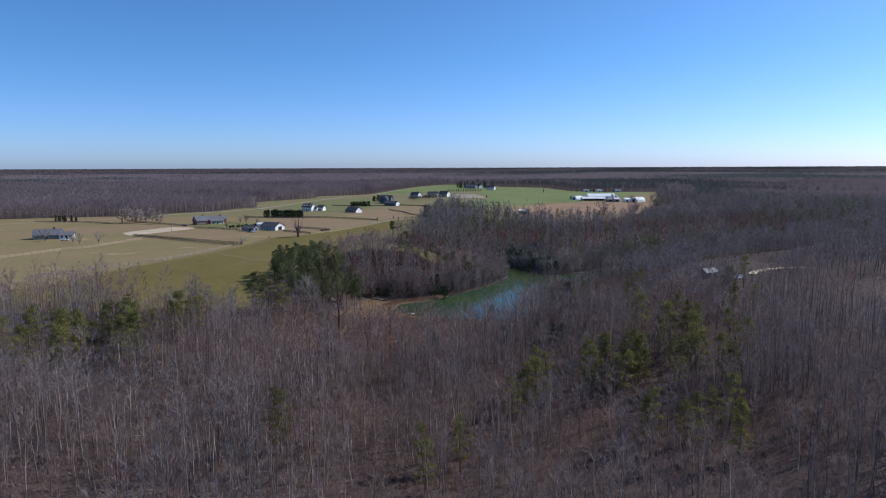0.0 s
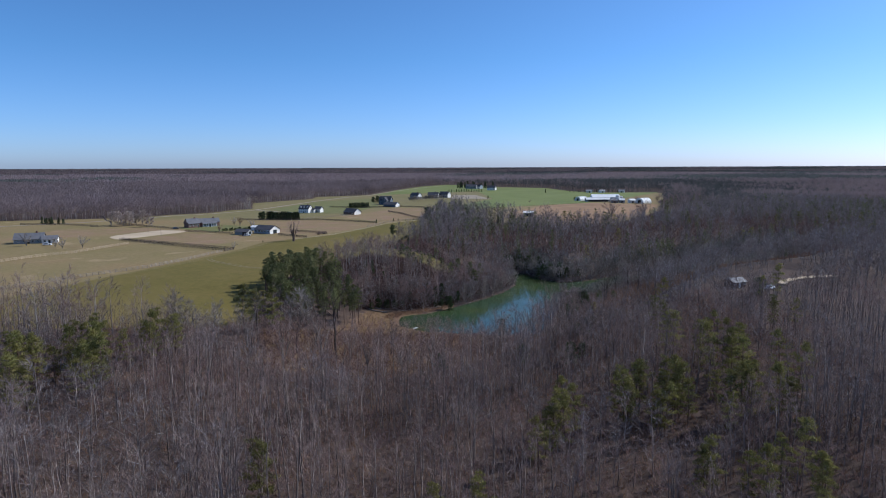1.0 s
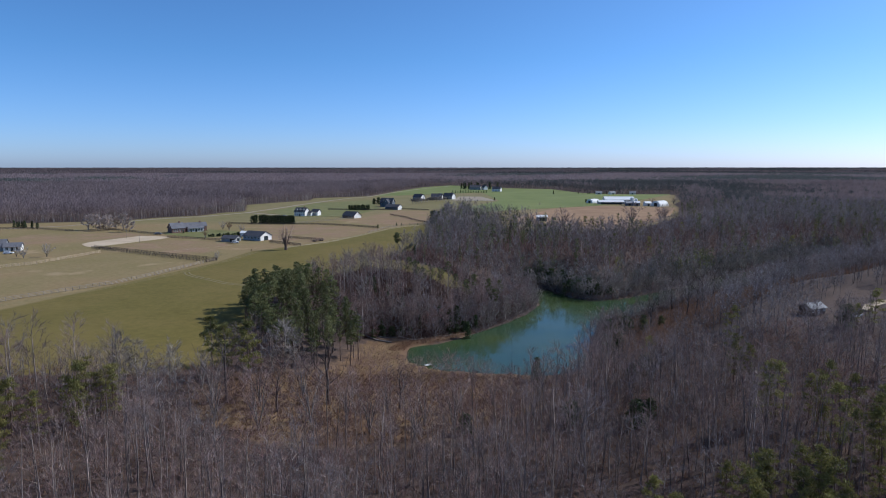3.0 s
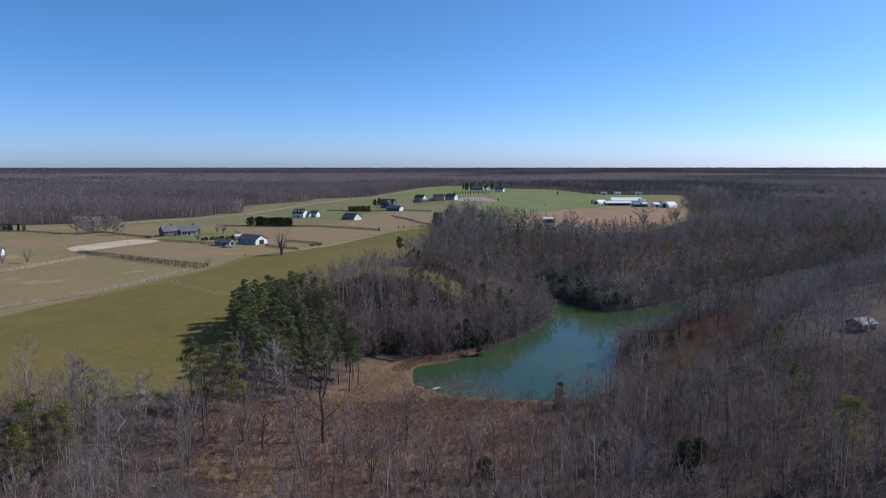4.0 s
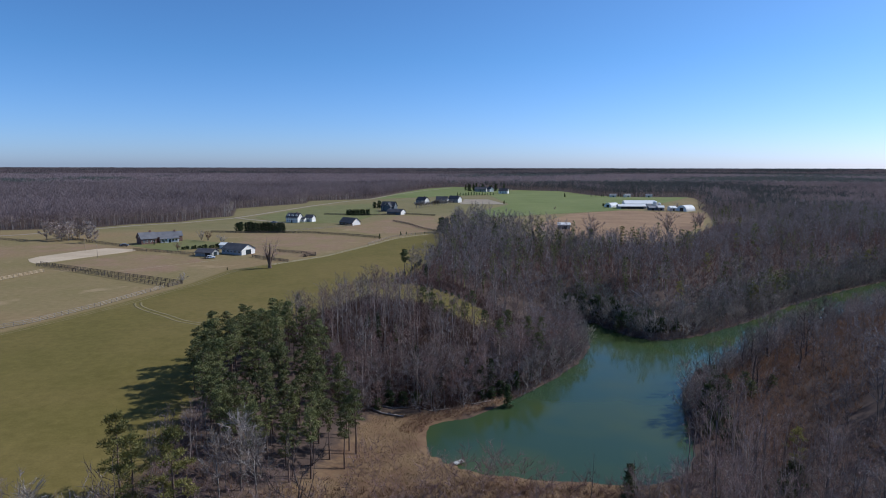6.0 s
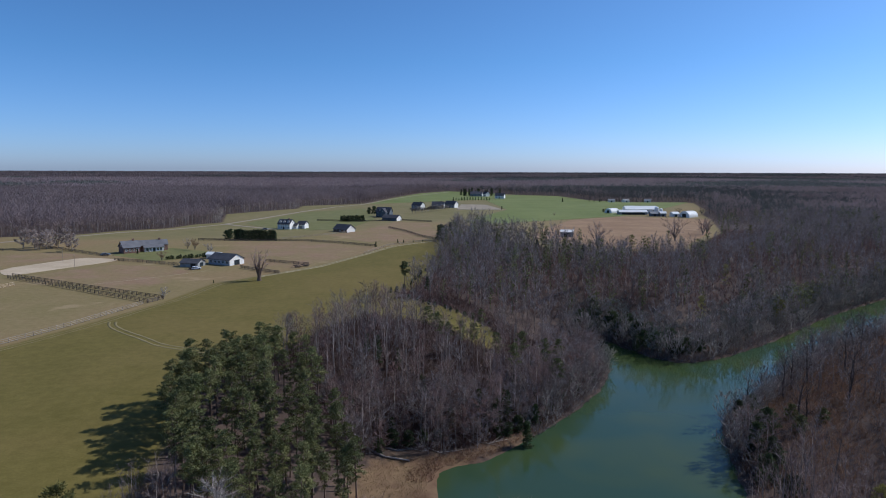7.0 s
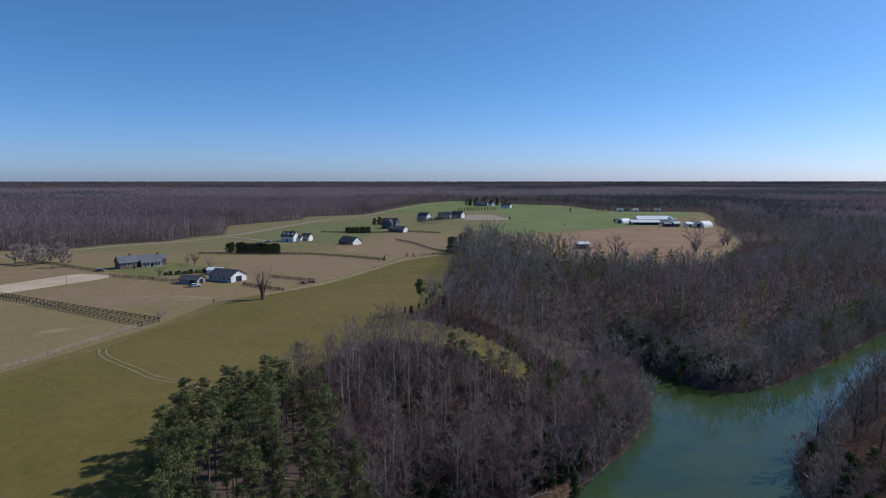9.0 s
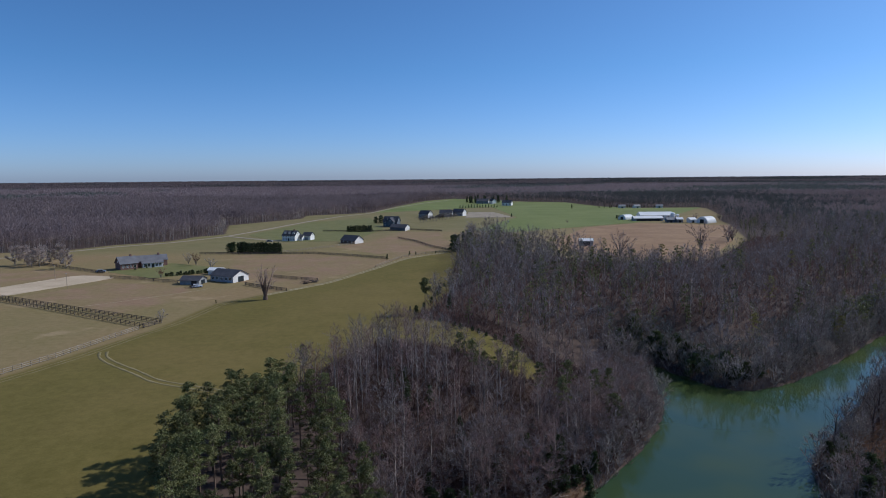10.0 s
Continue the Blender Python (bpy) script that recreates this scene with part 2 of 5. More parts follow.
def inside_by(poly, x, y):
    """Metres from the outline of a polygon, positive inside."""
    p = np.asarray(poly, float)
    q = np.roll(p, -1, 0)
    px, py = np.asarray(x, float).ravel(), np.asarray(y, float).ravel()
    best, odd = np.full(px.shape, 1e9), np.zeros(px.shape, bool)
    for (ax, ay), (bx, by) in zip(p, q):
        dx, dy = bx - ax, by - ay
        u = np.clip(((px - ax) * dx + (py - ay) * dy) / (dx * dx + dy * dy + 1e-9), 0, 1)
        best = np.minimum(best, np.hypot(px - ax - u * dx, py - ay - u * dy))
        if by != ay:
            odd ^= ((ay > py) != (by > py)) & (px < ax + (py - ay) * dx / dy)
    return np.where(odd, best, -best).reshape(np.shape(x))


POND = rounded([(-8.5, 268), (-9, 256), (-6, 249), (3, 243.5), (12, 241.5), (22, 239.5), (34, 238), (45, 246), (50, 262), (56, 279), (63, 292),
                (75, 302), (90, 315), (110, 336), (150, 360), (205, 392), (255, 425), (250, 448), (197, 417), (153, 388), (114, 356), (92, 341),
                (79, 334), (69, 332.5), (61, 341), (56, 358), (50, 364), (47, 352), (48, 335), (42, 317), (30, 299.5), (15, 282.5), (2, 270.5)], 2)
OPEN = [(-170, 226), (-100, 220), (-72, 216), (-57, 224), (-55, 236), (-61, 256), (-60, 288), (-50, 299), (-40, 330), (-28, 352), (-24, 370), (-17, 382), (-5, 425), (1, 475),
        (7, 520), (16, 600), (30, 625), (44, 604), (56, 548), (78, 515), (110, 500), (152, 508), (222, 605), (280, 740), (300, 800), (335, 860), (402, 1043),
        (312, 1049), (270, 1100), (259, 1259), (189, 1311), (150, 1400), (79, 1492), (16, 1375), (-34, 1172), (-68, 1002), (-142, 957), (-137, 903),
        (-177, 842), (-195, 811), (-170, 705), (-188, 693), (-197, 656), (-228, 634), (-245, 605), (-282, 594), (-420, 560), (-620, 480), (-620, 300)]
GLADE = rounded([(-32, 372), (-14, 377), (0, 362), (11, 346), (15, 330), (8, 325), (-8, 344), (-28, 354)], 1)
MEADOW = [(-190, 205), (-100, 212), (-70, 214), (-54, 224), (-58, 290), (-36, 330), (-28, 350), (-8, 342), (8, 325), (16, 330), (12, 347), (-14, 380), (0, 440), (12, 520), (24, 580),
          (0, 561), (-24, 531), (-38, 495), (-57, 454), (-79, 427), (-92, 410), (-99, 373), (-111, 340), (-118, 322), (-150, 240)]
DAM = rounded([(-38, 226), (-28, 240), (-24, 262), (-18, 272), (-6, 272), (4, 275), (14, 284), (15, 281), (-4, 268), (-6, 256), (2, 246), (30, 241), (40, 236), (34, 220), (12, 200), (-10, 188), (-34, 184), (-50, 194), (-54, 214)], 1)
LUSH = [(-400, 590), (-135, 580), (-95, 580), (-60, 640), (-10, 720), (60, 690), (200, 780), (420, 1040), (200, 1600), (-200, 1200), (-420, 800)]
SOILS = ([(-95, 458), (-66, 452), (-34, 508), (-30, 530), (-77, 561), (-122, 564), (-112, 505)], [(-156, 464), (-124, 457), (-112, 444), (-112, 415), (-122, 396), (-178, 432)],
         [(-68, 600), (-48, 625), (-22, 715), (8, 700), (12, 590), (2, 572), (-26, 542)], [(-260, 500), (-205, 512), (-165, 488), (-195, 470), (-260, 430)])
LOWBANK = [(48, 250), (60, 292), (90, 319), (150, 360), (215, 397), (250, 412), (240, 385), (160, 325), (118, 288), (84, 256), (64, 244)]
BEACH = [(160, 396), (172, 402), (204, 422), (200, 430), (178, 416), (164, 406)]
CLEARING = rounded([(112, 256), (128, 248), (142, 256), (172, 286), (162, 296), (146, 288), (128, 268)], 1)


def smooth(v):
    v = np.clip(v, 0, 1)
    return v * v * (3 - 2 * v)


def land(x, y):
    """The height of the ground."""
    x, y = np.asarray(x, float), np.asarray(y, float)
    d = -inside_by(POND, x, y)
    valley = -8.5 * np.exp(-((x - 12) / 62.0) ** 2) * (1 - smooth((y - 235) / 70))
    rise = smooth(d / (52 + 10 * np.sin(x * 0.03) * np.sin(y * 0.027)))
    z = (WATER + 0.45) + (valley - WATER - 0.45) * rise
    flat = smooth((d - 30) / 30)
    z = z + flat * (0.35 * np.sin(x * 0.021 + 1) * np.sin(y * 0.018)) * smooth((420 - y) / 120)
    z = z + 13.0 * smooth((y - 1700) / 3200)
    return np.where(d > 0, np.maximum(z, WATER + np.minimum(d, 1.5) * 0.3), WATER - np.minimum(-d * 0.3, 2.2))


def mesh_of(name, verts, tris, material, smoothed=False):
    """A mesh from arrays of corners and triangles (or quads)."""
    verts, tris = np.ascontiguousarray(verts, np.float32), np.ascontiguousarray(tris, np.int32)
    me = bpy.data.meshes.new(name)
    k = tris.shape[1]
    me.vertices.add(len(verts))
    me.vertices.foreach_set("co", verts.ravel())
    me.loops.add(tris.size)
    me.loops.foreach_set("vertex_index", tris.ravel())
    me.polygons.add(len(tris))
    me.polygons.foreach_set("loop_start", np.arange(0, tris.size, k, dtype=np.int32))
    if smoothed:
        me.polygons.foreach_set("use_smooth", np.ones(len(tris), bool))
    me.materials.append(material)
    me.update(calc_edges=True)
    return me


def graded(lo, hi, step, far_lo, far_hi, grow=1.13):
    a = list(np.arange(lo, hi + 0.1, step))
    s = step
    while a[-1] < far_hi:
        s *= grow
        a.append(a[-1] + s)
    s = step
    while a[0] > far_lo:
        s *= grow
        a.insert(0, a[0] - s)
    return np.array(a)


def build_ground():
    xs, ys = graded(-190, 240, 2.7, -6000, 6000, 1.08), graded(180, 560, 2.7, -1500, 6500, 1.07)
    gx, gy = np.meshgrid(xs, ys)
    v = np.stack((gx, gy, land(gx, gy)), -1).reshape(-1, 3)
    w = len(xs)
    i = (np.arange(len(ys) - 1)[:, None] * w + np.arange(w - 1)[None, :]).ravel()
    me = mesh_of("ground", v, np.stack((i, i + 1, i + 1 + w, i + w), -1), M_GROUND, True)
    for key, polys in (("open", (OPEN, GLADE)), ("meadow", (MEADOW,)), ("soil", SOILS), ("lush", (LUSH,)), ("dam", (DAM, BEACH))):
        d = np.max([inside_by(p, v[:, 0], v[:, 1]) for p in polys], axis=0)
        a = me.attributes.new(key, "FLOAT", "POINT")
        a.data.foreach_set("value", np.clip(d, -40, 40).astype(np.float32))
    tagged(new("ground", me), "rolling winter farmland with olive grass and brown leaf litter", "ground", kind="structure")


build_ground()


def sheet(name, poly, z, material, label, category, kind="structure"):
    """A flat piece of land, a little proud of the ground."""
    bm = bmesh.new()
    top = bm.faces.new([bm.verts.new((x, y, z)) for x, y in poly])
    bm.normal_update()
    if top.normal.z < 0:
        top.normal_flip()
    low = bmesh.ops.extrude_face_region(bm, geom=[top])
    for e in low["geom"]:
        if isinstance(e, bmesh.types.BMVert):
            e.co.z = z
    for vert in top.verts:
        vert.co.z = z - 0.3
    bmesh.ops.triangulate(bm, faces=bm.faces[:])
    bmesh.ops.recalc_face_normals(bm, faces=bm.faces[:])
    me = bpy.data.meshes.new(name)
    bm.to_mesh(me)
    bm.free()
    me.materials.append(material)
    return tagged(new(name, me), label, category, kind=kind)


def strip(line, width):
    """The outline of a band along a line."""
    p = np.array(line, float)
    d = np.gradient(p, axis=0)
    d /= np.linalg.norm(d, axis=1)[:, None]
    nrm = np.stack((-d[:, 1], d[:, 0]), 1) * width / 2
    return [tuple(q) for q in np.concatenate((p + nrm, (p - nrm)[::-1]))]


sheet("water", POND, WATER, M_WATER, "still green pond water reflecting the sky", "pond")
sheet("green_field", [(62, 690), (205, 780), (300, 900), (395, 1040), (310, 1046), (268, 1098), (256, 1255), (186, 1305), (110, 1120), (106, 880), (40, 720)], 0.10,
      M_GREENFIELD, "bright green field of winter wheat", "field")
sheet("green_field", [(-60, 1000), (62, 1090), (112, 1125), (180, 1305), (150, 1395), (79, 1485), (18, 1368), (-32, 1165)], 0.10,
      M_GREENFIELD, "green pasture before the far houses", "field")
sheet("brown_field", [(72, 592), (90, 540), (115, 510), (150, 514), (216, 612), (276, 735), (250, 748), (205, 772), (140, 728)], 0.16,
      M_BROWNFIELD, "bare brown ploughed field beside the farm", "field")
sheet("riding_arena", rounded([(-201, 452), (-190, 436), (-184, 433.5), (-172, 456), (-159.4, 477), (-161, 483), (-171, 487.5), (-182, 489.5), (-190, 474)], 1), 0.08, M_SAND,
      "pale sand riding arena in the paddock", "arena")
sheet("riding_arena", [(47, 884), (102, 880), (94, 985), (62, 990)], 0.18, M_ROAD, "pale sand yard beside the far houses", "arena")
sheet("lawn", [(-172, 500), (-140, 476), (-112, 496), (-122, 512), (-150, 530), (-165, 522)], 0.06, M_LAWN, "green lawn round the brick house", "lawn")
sheet("lawn", [(-150, 700), (-110, 640), (-60, 640), (-40, 740), (-60, 900), (-120, 840)], 0.06, M_LAWN, "green lawn round the white house", "lawn")
ROAD = [(-420, 470), (-330, 520), (-268, 560), (-236, 601), (-221, 622), (-192, 645), (-166, 686), (-152, 735), (-138, 793), (-125, 847), (-98, 932), (-68, 989), (-34, 1136), (9, 1275), (74, 1429)]
sheet("road", strip(ROAD, 3.8), 0.12, M_ROAD, "pale narrow country road along the woods", "road")
sheet("driveway", strip([(-163, 690), (-140, 668), (-112, 645)], 4.0), 0.13, M_ROAD, "gravel drive to the white house", "driveway")


def draped(name, line, width, lift, material, label, category):
    """A band that follows the ground along a line."""
    p = np.array(line, float)
    at = np.concatenate(([0], np.cumsum(np.hypot(*np.diff(p, axis=0).T))))
    u = np.linspace(0, at[-1], int(at[-1] / 2.5) + 2)
    p = np.stack((np.interp(u, at, p[:, 0]), np.interp(u, at, p[:, 1])), 1)
    for _ in range(3):
        p[1:-1] = 0.25 * p[:-2] + 0.5 * p[1:-1] + 0.25 * p[2:]
    d = unit(np.gradient(p, axis=0))
    nrm = np.stack((-d[:, 1], d[:, 0]), 1) * (width / 2 * (1 + 0.25 * np.sin(u * 0.9)))[:, None]
    rows = [p + nrm * k for k in (1.25, 1, -1, -1.25)]
    lifts = (-0.15, lift, lift, -0.15)
    v = np.concatenate([np.column_stack((r, land(r[:, 0], r[:, 1]) + h)) for r, h in zip(rows, lifts)])
    n = len(p)
    i = np.arange(n - 1)
    f = np.concatenate([np.stack((k * n + i, (k + 1) * n + i, (k + 1) * n + i + 1, k * n + i + 1), -1) for k in range(3)])
    return tagged(new(name, mesh_of(name, v, f, material)), label, category, kind="structure")


def unit(v):
    return v / (np.linalg.norm(v, axis=-1, keepdims=True) + 1e-9)


def beside(line, off):
    p = np.array(line, float)
    d = unit(np.gradient(p, axis=0))
    return p + np.stack((-d[:, 1], d[:, 0]), 1) * off


TRACK = [(-160, 252), (-143, 282), (-124, 307), (-114.7, 327), (-108.5, 342.5), (-101.5, 366), (-96, 380), (-90.5, 411), (-78.6, 428.5), (-56.8, 455.5), (-38.6, 496), (-24, 532), (-9.3, 550), (4, 562)]
CURVE = [(-103, 346), (-101.5, 341), (-94.5, 333.5), (-85.6, 325.7), (-79, 318.6), (-69, 313.8), (-59, 309)]
for line in (TRACK, CURVE):
    for off in (-0.9 - (1.6 if line is TRACK else 0), 0.9 - (1.6 if line is TRACK else 0)):
        draped("farm_track", beside(line, off), 0.42 if line is TRACK else 0.75, 0.02, M_TRACK, "worn pale wheel rut across the meadow", "track")
for off in (-1.5, -3.3):
    draped("farm_track", beside(TRACK[8:], off), 0.6, 0.045, M_RUT, "pale bare wheel rut between meadow and paddocks", "track")

draped("farm_track", [(-150, 405), (-136, 414), (-114, 434), (-104, 444.5)], 0.4, 0.03, M_RUT, "faint pale footpath across the paddock", "track")


# ---- trees ----
def across(d):
    ref = np.where(np.abs(d[:, 2:3]) > 0.9, np.array([[1.0, 0, 0]]), np.array([[0, 0, 1.0]]))
    a = np.cross(d, ref)
    a /= np.linalg.norm(a, axis=1)[:, None] + 1e-9
    return a, np.cross(d, a)


def tubes(p0, p1, r0, r1, k=3):
    """Tapered round pieces from p0 to p1 (arrays); a zero r1 gives points."""
    p0, p1 = np.atleast_2d(p0).astype(float), np.atleast_2d(p1).astype(float)
    n = len(p0)
    r0, r1 = np.broadcast_to(r0, n), np.broadcast_to(r1, n)
    d = p1 - p0
    d /= np.linalg.norm(d, axis=1)[:, None] + 1e-9
    a, b = across(d)
    ang = np.arange(k) * 2 * math.pi / k
    ring = np.cos(ang)[None, :, None] * a[:, None] + np.sin(ang)[None, :, None] * b[:, None]
    base = p0[:, None] + ring * r0[:, None, None]
    j = np.arange(k)
    if np.all(r1 == 0):
        v = np.concatenate((base, p1[:, None]), 1)
        f = np.stack((j, (j + 1) % k, np.full(k, k)), -1)
    else:
        v = np.concatenate((base, p1[:, None] + ring * r1[:, None, None]), 1)
        f = np.concatenate((np.stack((j, (j + 1) % k, k + (j + 1) % k), -1), np.stack((j, k + (j + 1) % k, k + j), -1)))
    m = v.shape[1]
    return v.reshape(-1, 3), (f[None] + (np.arange(n) * m)[:, None, None]).reshape(-1, 3)


def joined(pieces):
    vs, fs, n = [], [], 0
    for v, f in pieces:
        vs.append(v)
        fs.append(f + n)
        n += len(v)
    return np.concatenate(vs), np.concatenate(fs)


def blades(p0, p1, width, g):
    """Fine twigs, each one thin tapering sliver."""
    d = unit(p1 - p0)
    a, b = across(d)
    w = g.uniform(0, 2 * math.pi, len(d))[:, None]
    side = (a * np.cos(w) + b * np.sin(w)) * width / 2
    v = np.stack((p0 - side, p0 + side, p1), 1).reshape(-1, 3)
    return v, np.arange(len(v)).reshape(-1, 3)


def bare_tree(seed, h, limbs, subs, twigs, girth=0.011, fine=0.05, spread=0.36, low=0.3, sides=5, steep=0.0, reach=None):
    """A leafless tree: trunk and crown, each as corners and triangles."""
    g = np.random.default_rng(seed)
    t = np.array([-0.03, 0.12, 0.35, 0.6, 0.82, 1.0])
    spine = np.zeros((6, 3))
    spine[:, 2] = t * h
    spine[1:, :2] = np.cumsum(g.normal(0, 0.02 * h, (5, 2)), 0)
    rad = girth * h * np.array([1.35, 1.0, 0.8, 0.5, 0.25, 0.05])
    trunk = joined([tubes(spine[i], spine[i + 1], rad[i], rad[i + 1], sides if i < 3 else 3) for i in range(5)])
    u = low + (0.97 - low) * ((np.arange(limbs) + g.uniform(0, 1, limbs)) / limbs)
    base = np.stack([np.interp(u, t, spine[:, c]) for c in range(3)], 1)
    az = np.arange(limbs) * 2.4 + g.uniform(-0.5, 0.5, limbs)
    el = np.radians(np.minimum(g.uniform(25, 55, limbs) + 18 * u + steep, 84))
    ln = h * spread * (1.1 - 0.62 * u) * g.uniform(0.7, 1.2, limbs)
    d = np.stack((np.cos(el) * np.cos(az), np.cos(el) * np.sin(az), np.sin(el)), 1)
    mid = base + d * (ln * 0.5)[:, None]
    d2 = unit(d + np.array([0, 0, 0.35]) + g.normal(0, 0.12, (limbs, 3)))
    tip = mid + d2 * (ln * 0.55)[:, None]
    r = np.maximum(girth * 0.36 * h * (1.15 - 0.6 * u), fine * 0.8)
    pieces = [tubes(base, mid, r, r * 0.6), tubes(mid, tip, r * 0.6, 0.0)]
    li = np.repeat(np.arange(limbs), subs)
    s = g.uniform(0.2, 1.0, len(li))
    sb = np.where((s < 0.5)[:, None], base[li] + (mid - base)[li] * (s * 2)[:, None], mid[li] + (tip - mid)[li] * (s * 2 - 1)[:, None])
    sd = unit(d2[li] + g.normal(0, 0.45 - steep * 0.006, (len(li), 3)) + np.array([0, 0, 0.25 + steep * 0.015]))
    sl = ln[li] * g.uniform(0.35, 0.65, len(li))
    st = sb + sd * sl[:, None]
    pieces.append(tubes(sb, st, fine * 0.75, 0.0) if sides > 3 else blades(sb, st, fine * 1.5, g))
    ti = np.repeat(np.arange(len(li)), twigs)
    w = g.uniform(0.15, 1.0, len(ti))
    tb = sb[ti] + (st - sb)[ti] * w[:, None]
    td = unit(sd[ti] + g.normal(0, 0.55 - steep * 0.008, (len(ti), 3)) + np.array([0, 0, 0.15 + steep * 0.02]))
    tt = tb + td * ((reach or h * 0.075) * g.uniform(0.6, 1.5, len(ti)))[:, None]
    pieces.append(blades(tb, tt, fine, g))
    return trunk, joined(pieces)


def wood_tree(seed, h, wide, clear, boughs, sprays, twigs, girth, limb, fine, reach, sides=4, rise=0.9):
    """A leafless forest tree: a straight trunk, upswept boughs that fill an egg-shaped crown, and fans of fine twigs at its skin."""
    g = np.random.default_rng(seed)
    t = np.array([-0.03, 0.2, 0.5, 0.78, 0.96])
    spine = np.zeros((5, 3))
    spine[:, 2] = t * h
    spine[1:, :2] = np.cumsum(g.normal(0, 0.014 * h, (4, 2)), 0)
    rad = girth * np.array([1.3, 1.0, 0.8, 0.45, 0.1])
    trunk = joined([tubes(spine[i], spine[i + 1], rad[i], rad[i + 1], sides if i < 2 else 3) for i in range(4)])
    u = clear * 0.8 + (0.86 - clear * 0.8) * ((np.arange(boughs) + g.uniform(0, 1, boughs)) / boughs)
    base = np.stack([np.interp(u, t, spine[:, c]) for c in range(3)], 1)
    az = np.arange(boughs) * 2.4 + g.uniform(-0.5, 0.5, boughs)
    mid_h, half = h * (1 + clear) / 2, h * (1 - clear) / 2
    top = np.minimum(u + g.uniform(0.14, 0.34, boughs), 0.985)
    out = wide / 2 * np.sqrt(np.clip(1 - ((top * h - mid_h) / half) ** 2, 0.03, 1)) * g.uniform(0.7, 1.08, boughs)
    tip = np.stack((np.cos(az) * out, np.sin(az) * out, top * h), 1)
    tip[:, :2] += base[:, :2]
    mid = base + (tip - base) * np.array([0.62, 0.62, 0.42]) + g.normal(0, 0.03 * wide, (boughs, 3))
    r = limb * (1.2 - 0.6 * u)
    pieces = [tubes(base, mid, r, r * 0.6), blades(mid, tip, (r * 1.1)[:, None], g) if sides < 5 else tubes(mid, tip, r * 0.6, 0.0)]
    li = np.repeat(np.arange(boughs), sprays)
    w = g.uniform(0.25, 1.0, len(li))[:, None]
    sb = np.where(w < 0.5, base[li] + (mid - base)[li] * w * 2, mid[li] + (tip - mid)[li] * (w * 2 - 1))
    away = np.stack((np.cos(az), np.sin(az), np.full(boughs, rise)), 1)[li]
    sd = unit(unit(away) + g.normal(0, 0.42, (len(li), 3)))
    sl = reach * g.uniform(0.8, 1.7, len(li)) * (0.7 + 0.3 * wide / 6)
    st = sb + sd * sl[:, None]
    pieces.append(blades(sb, st, fine * 1.5, g))
    ti = np.repeat(np.arange(len(li)), twigs)
    tb = sb[ti] + (st - sb)[ti] * g.uniform(0.15, 1.0, (len(ti), 1))
    td = unit(sd[ti] + g.normal(0, 0.5, (len(ti), 3)) + np.array([0, 0, 0.25]))
    pieces.append(blades(tb, tb + td * (reach * g.uniform(0.5, 1.25, len(ti)))[:, None], fine, g))
    return trunk, joined(pieces)


def vase_tree(seed, h, wide, stems, subs, twigs, fine, thick=0.16):
    """A leafless tree of several stems that part low down and spread like a vase."""
    g = np.random.default_rng(seed)
    az = np.arange(stems) * 2.4 + g.uniform(-0.4, 0.4, stems)
    out = wide / 2 * np.sqrt((np.arange(stems) + 0.6) / stems) * g.uniform(0.8, 1.1, stems)
    way = np.stack((np.cos(az), np.sin(az), np.zeros(stems)), 1)
    base = way * 0.15 + np.array([0, 0, 0.09 * h])
    mid = way * (out * 0.42)[:, None] + np.stack((g.normal(0, 0.2, stems), g.normal(0, 0.2, stems), h * g.uniform(0.40, 0.5, stems)), 1)
    tip = way * out[:, None] + np.stack((g.normal(0, 0.3, stems), g.normal(0, 0.3, stems), h * (1.0 - 0.28 * (2 * out / wide) ** 2) * g.uniform(0.9, 1.0, stems)), 1)
    trunk = joined([tubes((0, 0, -0.3), (0, 0, 0.11 * h), thick * 2.4, thick * 2.0, 8), tubes(base, mid, thick, thick * 0.65, 6), tubes(mid, tip, thick * 0.65, 0.0, 5)])
    li = np.repeat(np.arange(stems), subs)
    s = g.uniform(0.0, 1.0, len(li))
    sb = np.where((s < 0.35)[:, None], base[li] + (mid - base)[li] * (0.5 + s / 0.7)[:, None], mid[li] + (tip - mid)[li] * ((s - 0.35) / 0.65)[:, None])
    sd = unit(unit(tip - mid)[li] + g.normal(0, 0.42, (len(li), 3)) + way[li] * 0.2)
    st = sb + sd * (h * 0.24 * g.uniform(0.6, 1.2, len(li)))[:, None]
    ti = np.repeat(np.arange(len(li)), twigs)
    tb = sb[ti] + (st - sb)[ti] * g.uniform(0.2, 1.0, (len(ti), 1))
    tt = tb + unit(sd[ti] + g.normal(0, 0.5, (len(ti), 3)) + np.array([0, 0, 0.2])) * (h * 0.11 * g.uniform(0.6, 1.4, len(ti)))[:, None]
    return trunk, joined([tubes(sb, st, fine * 0.8, 0.0), blades(tb, tt, fine, g)])


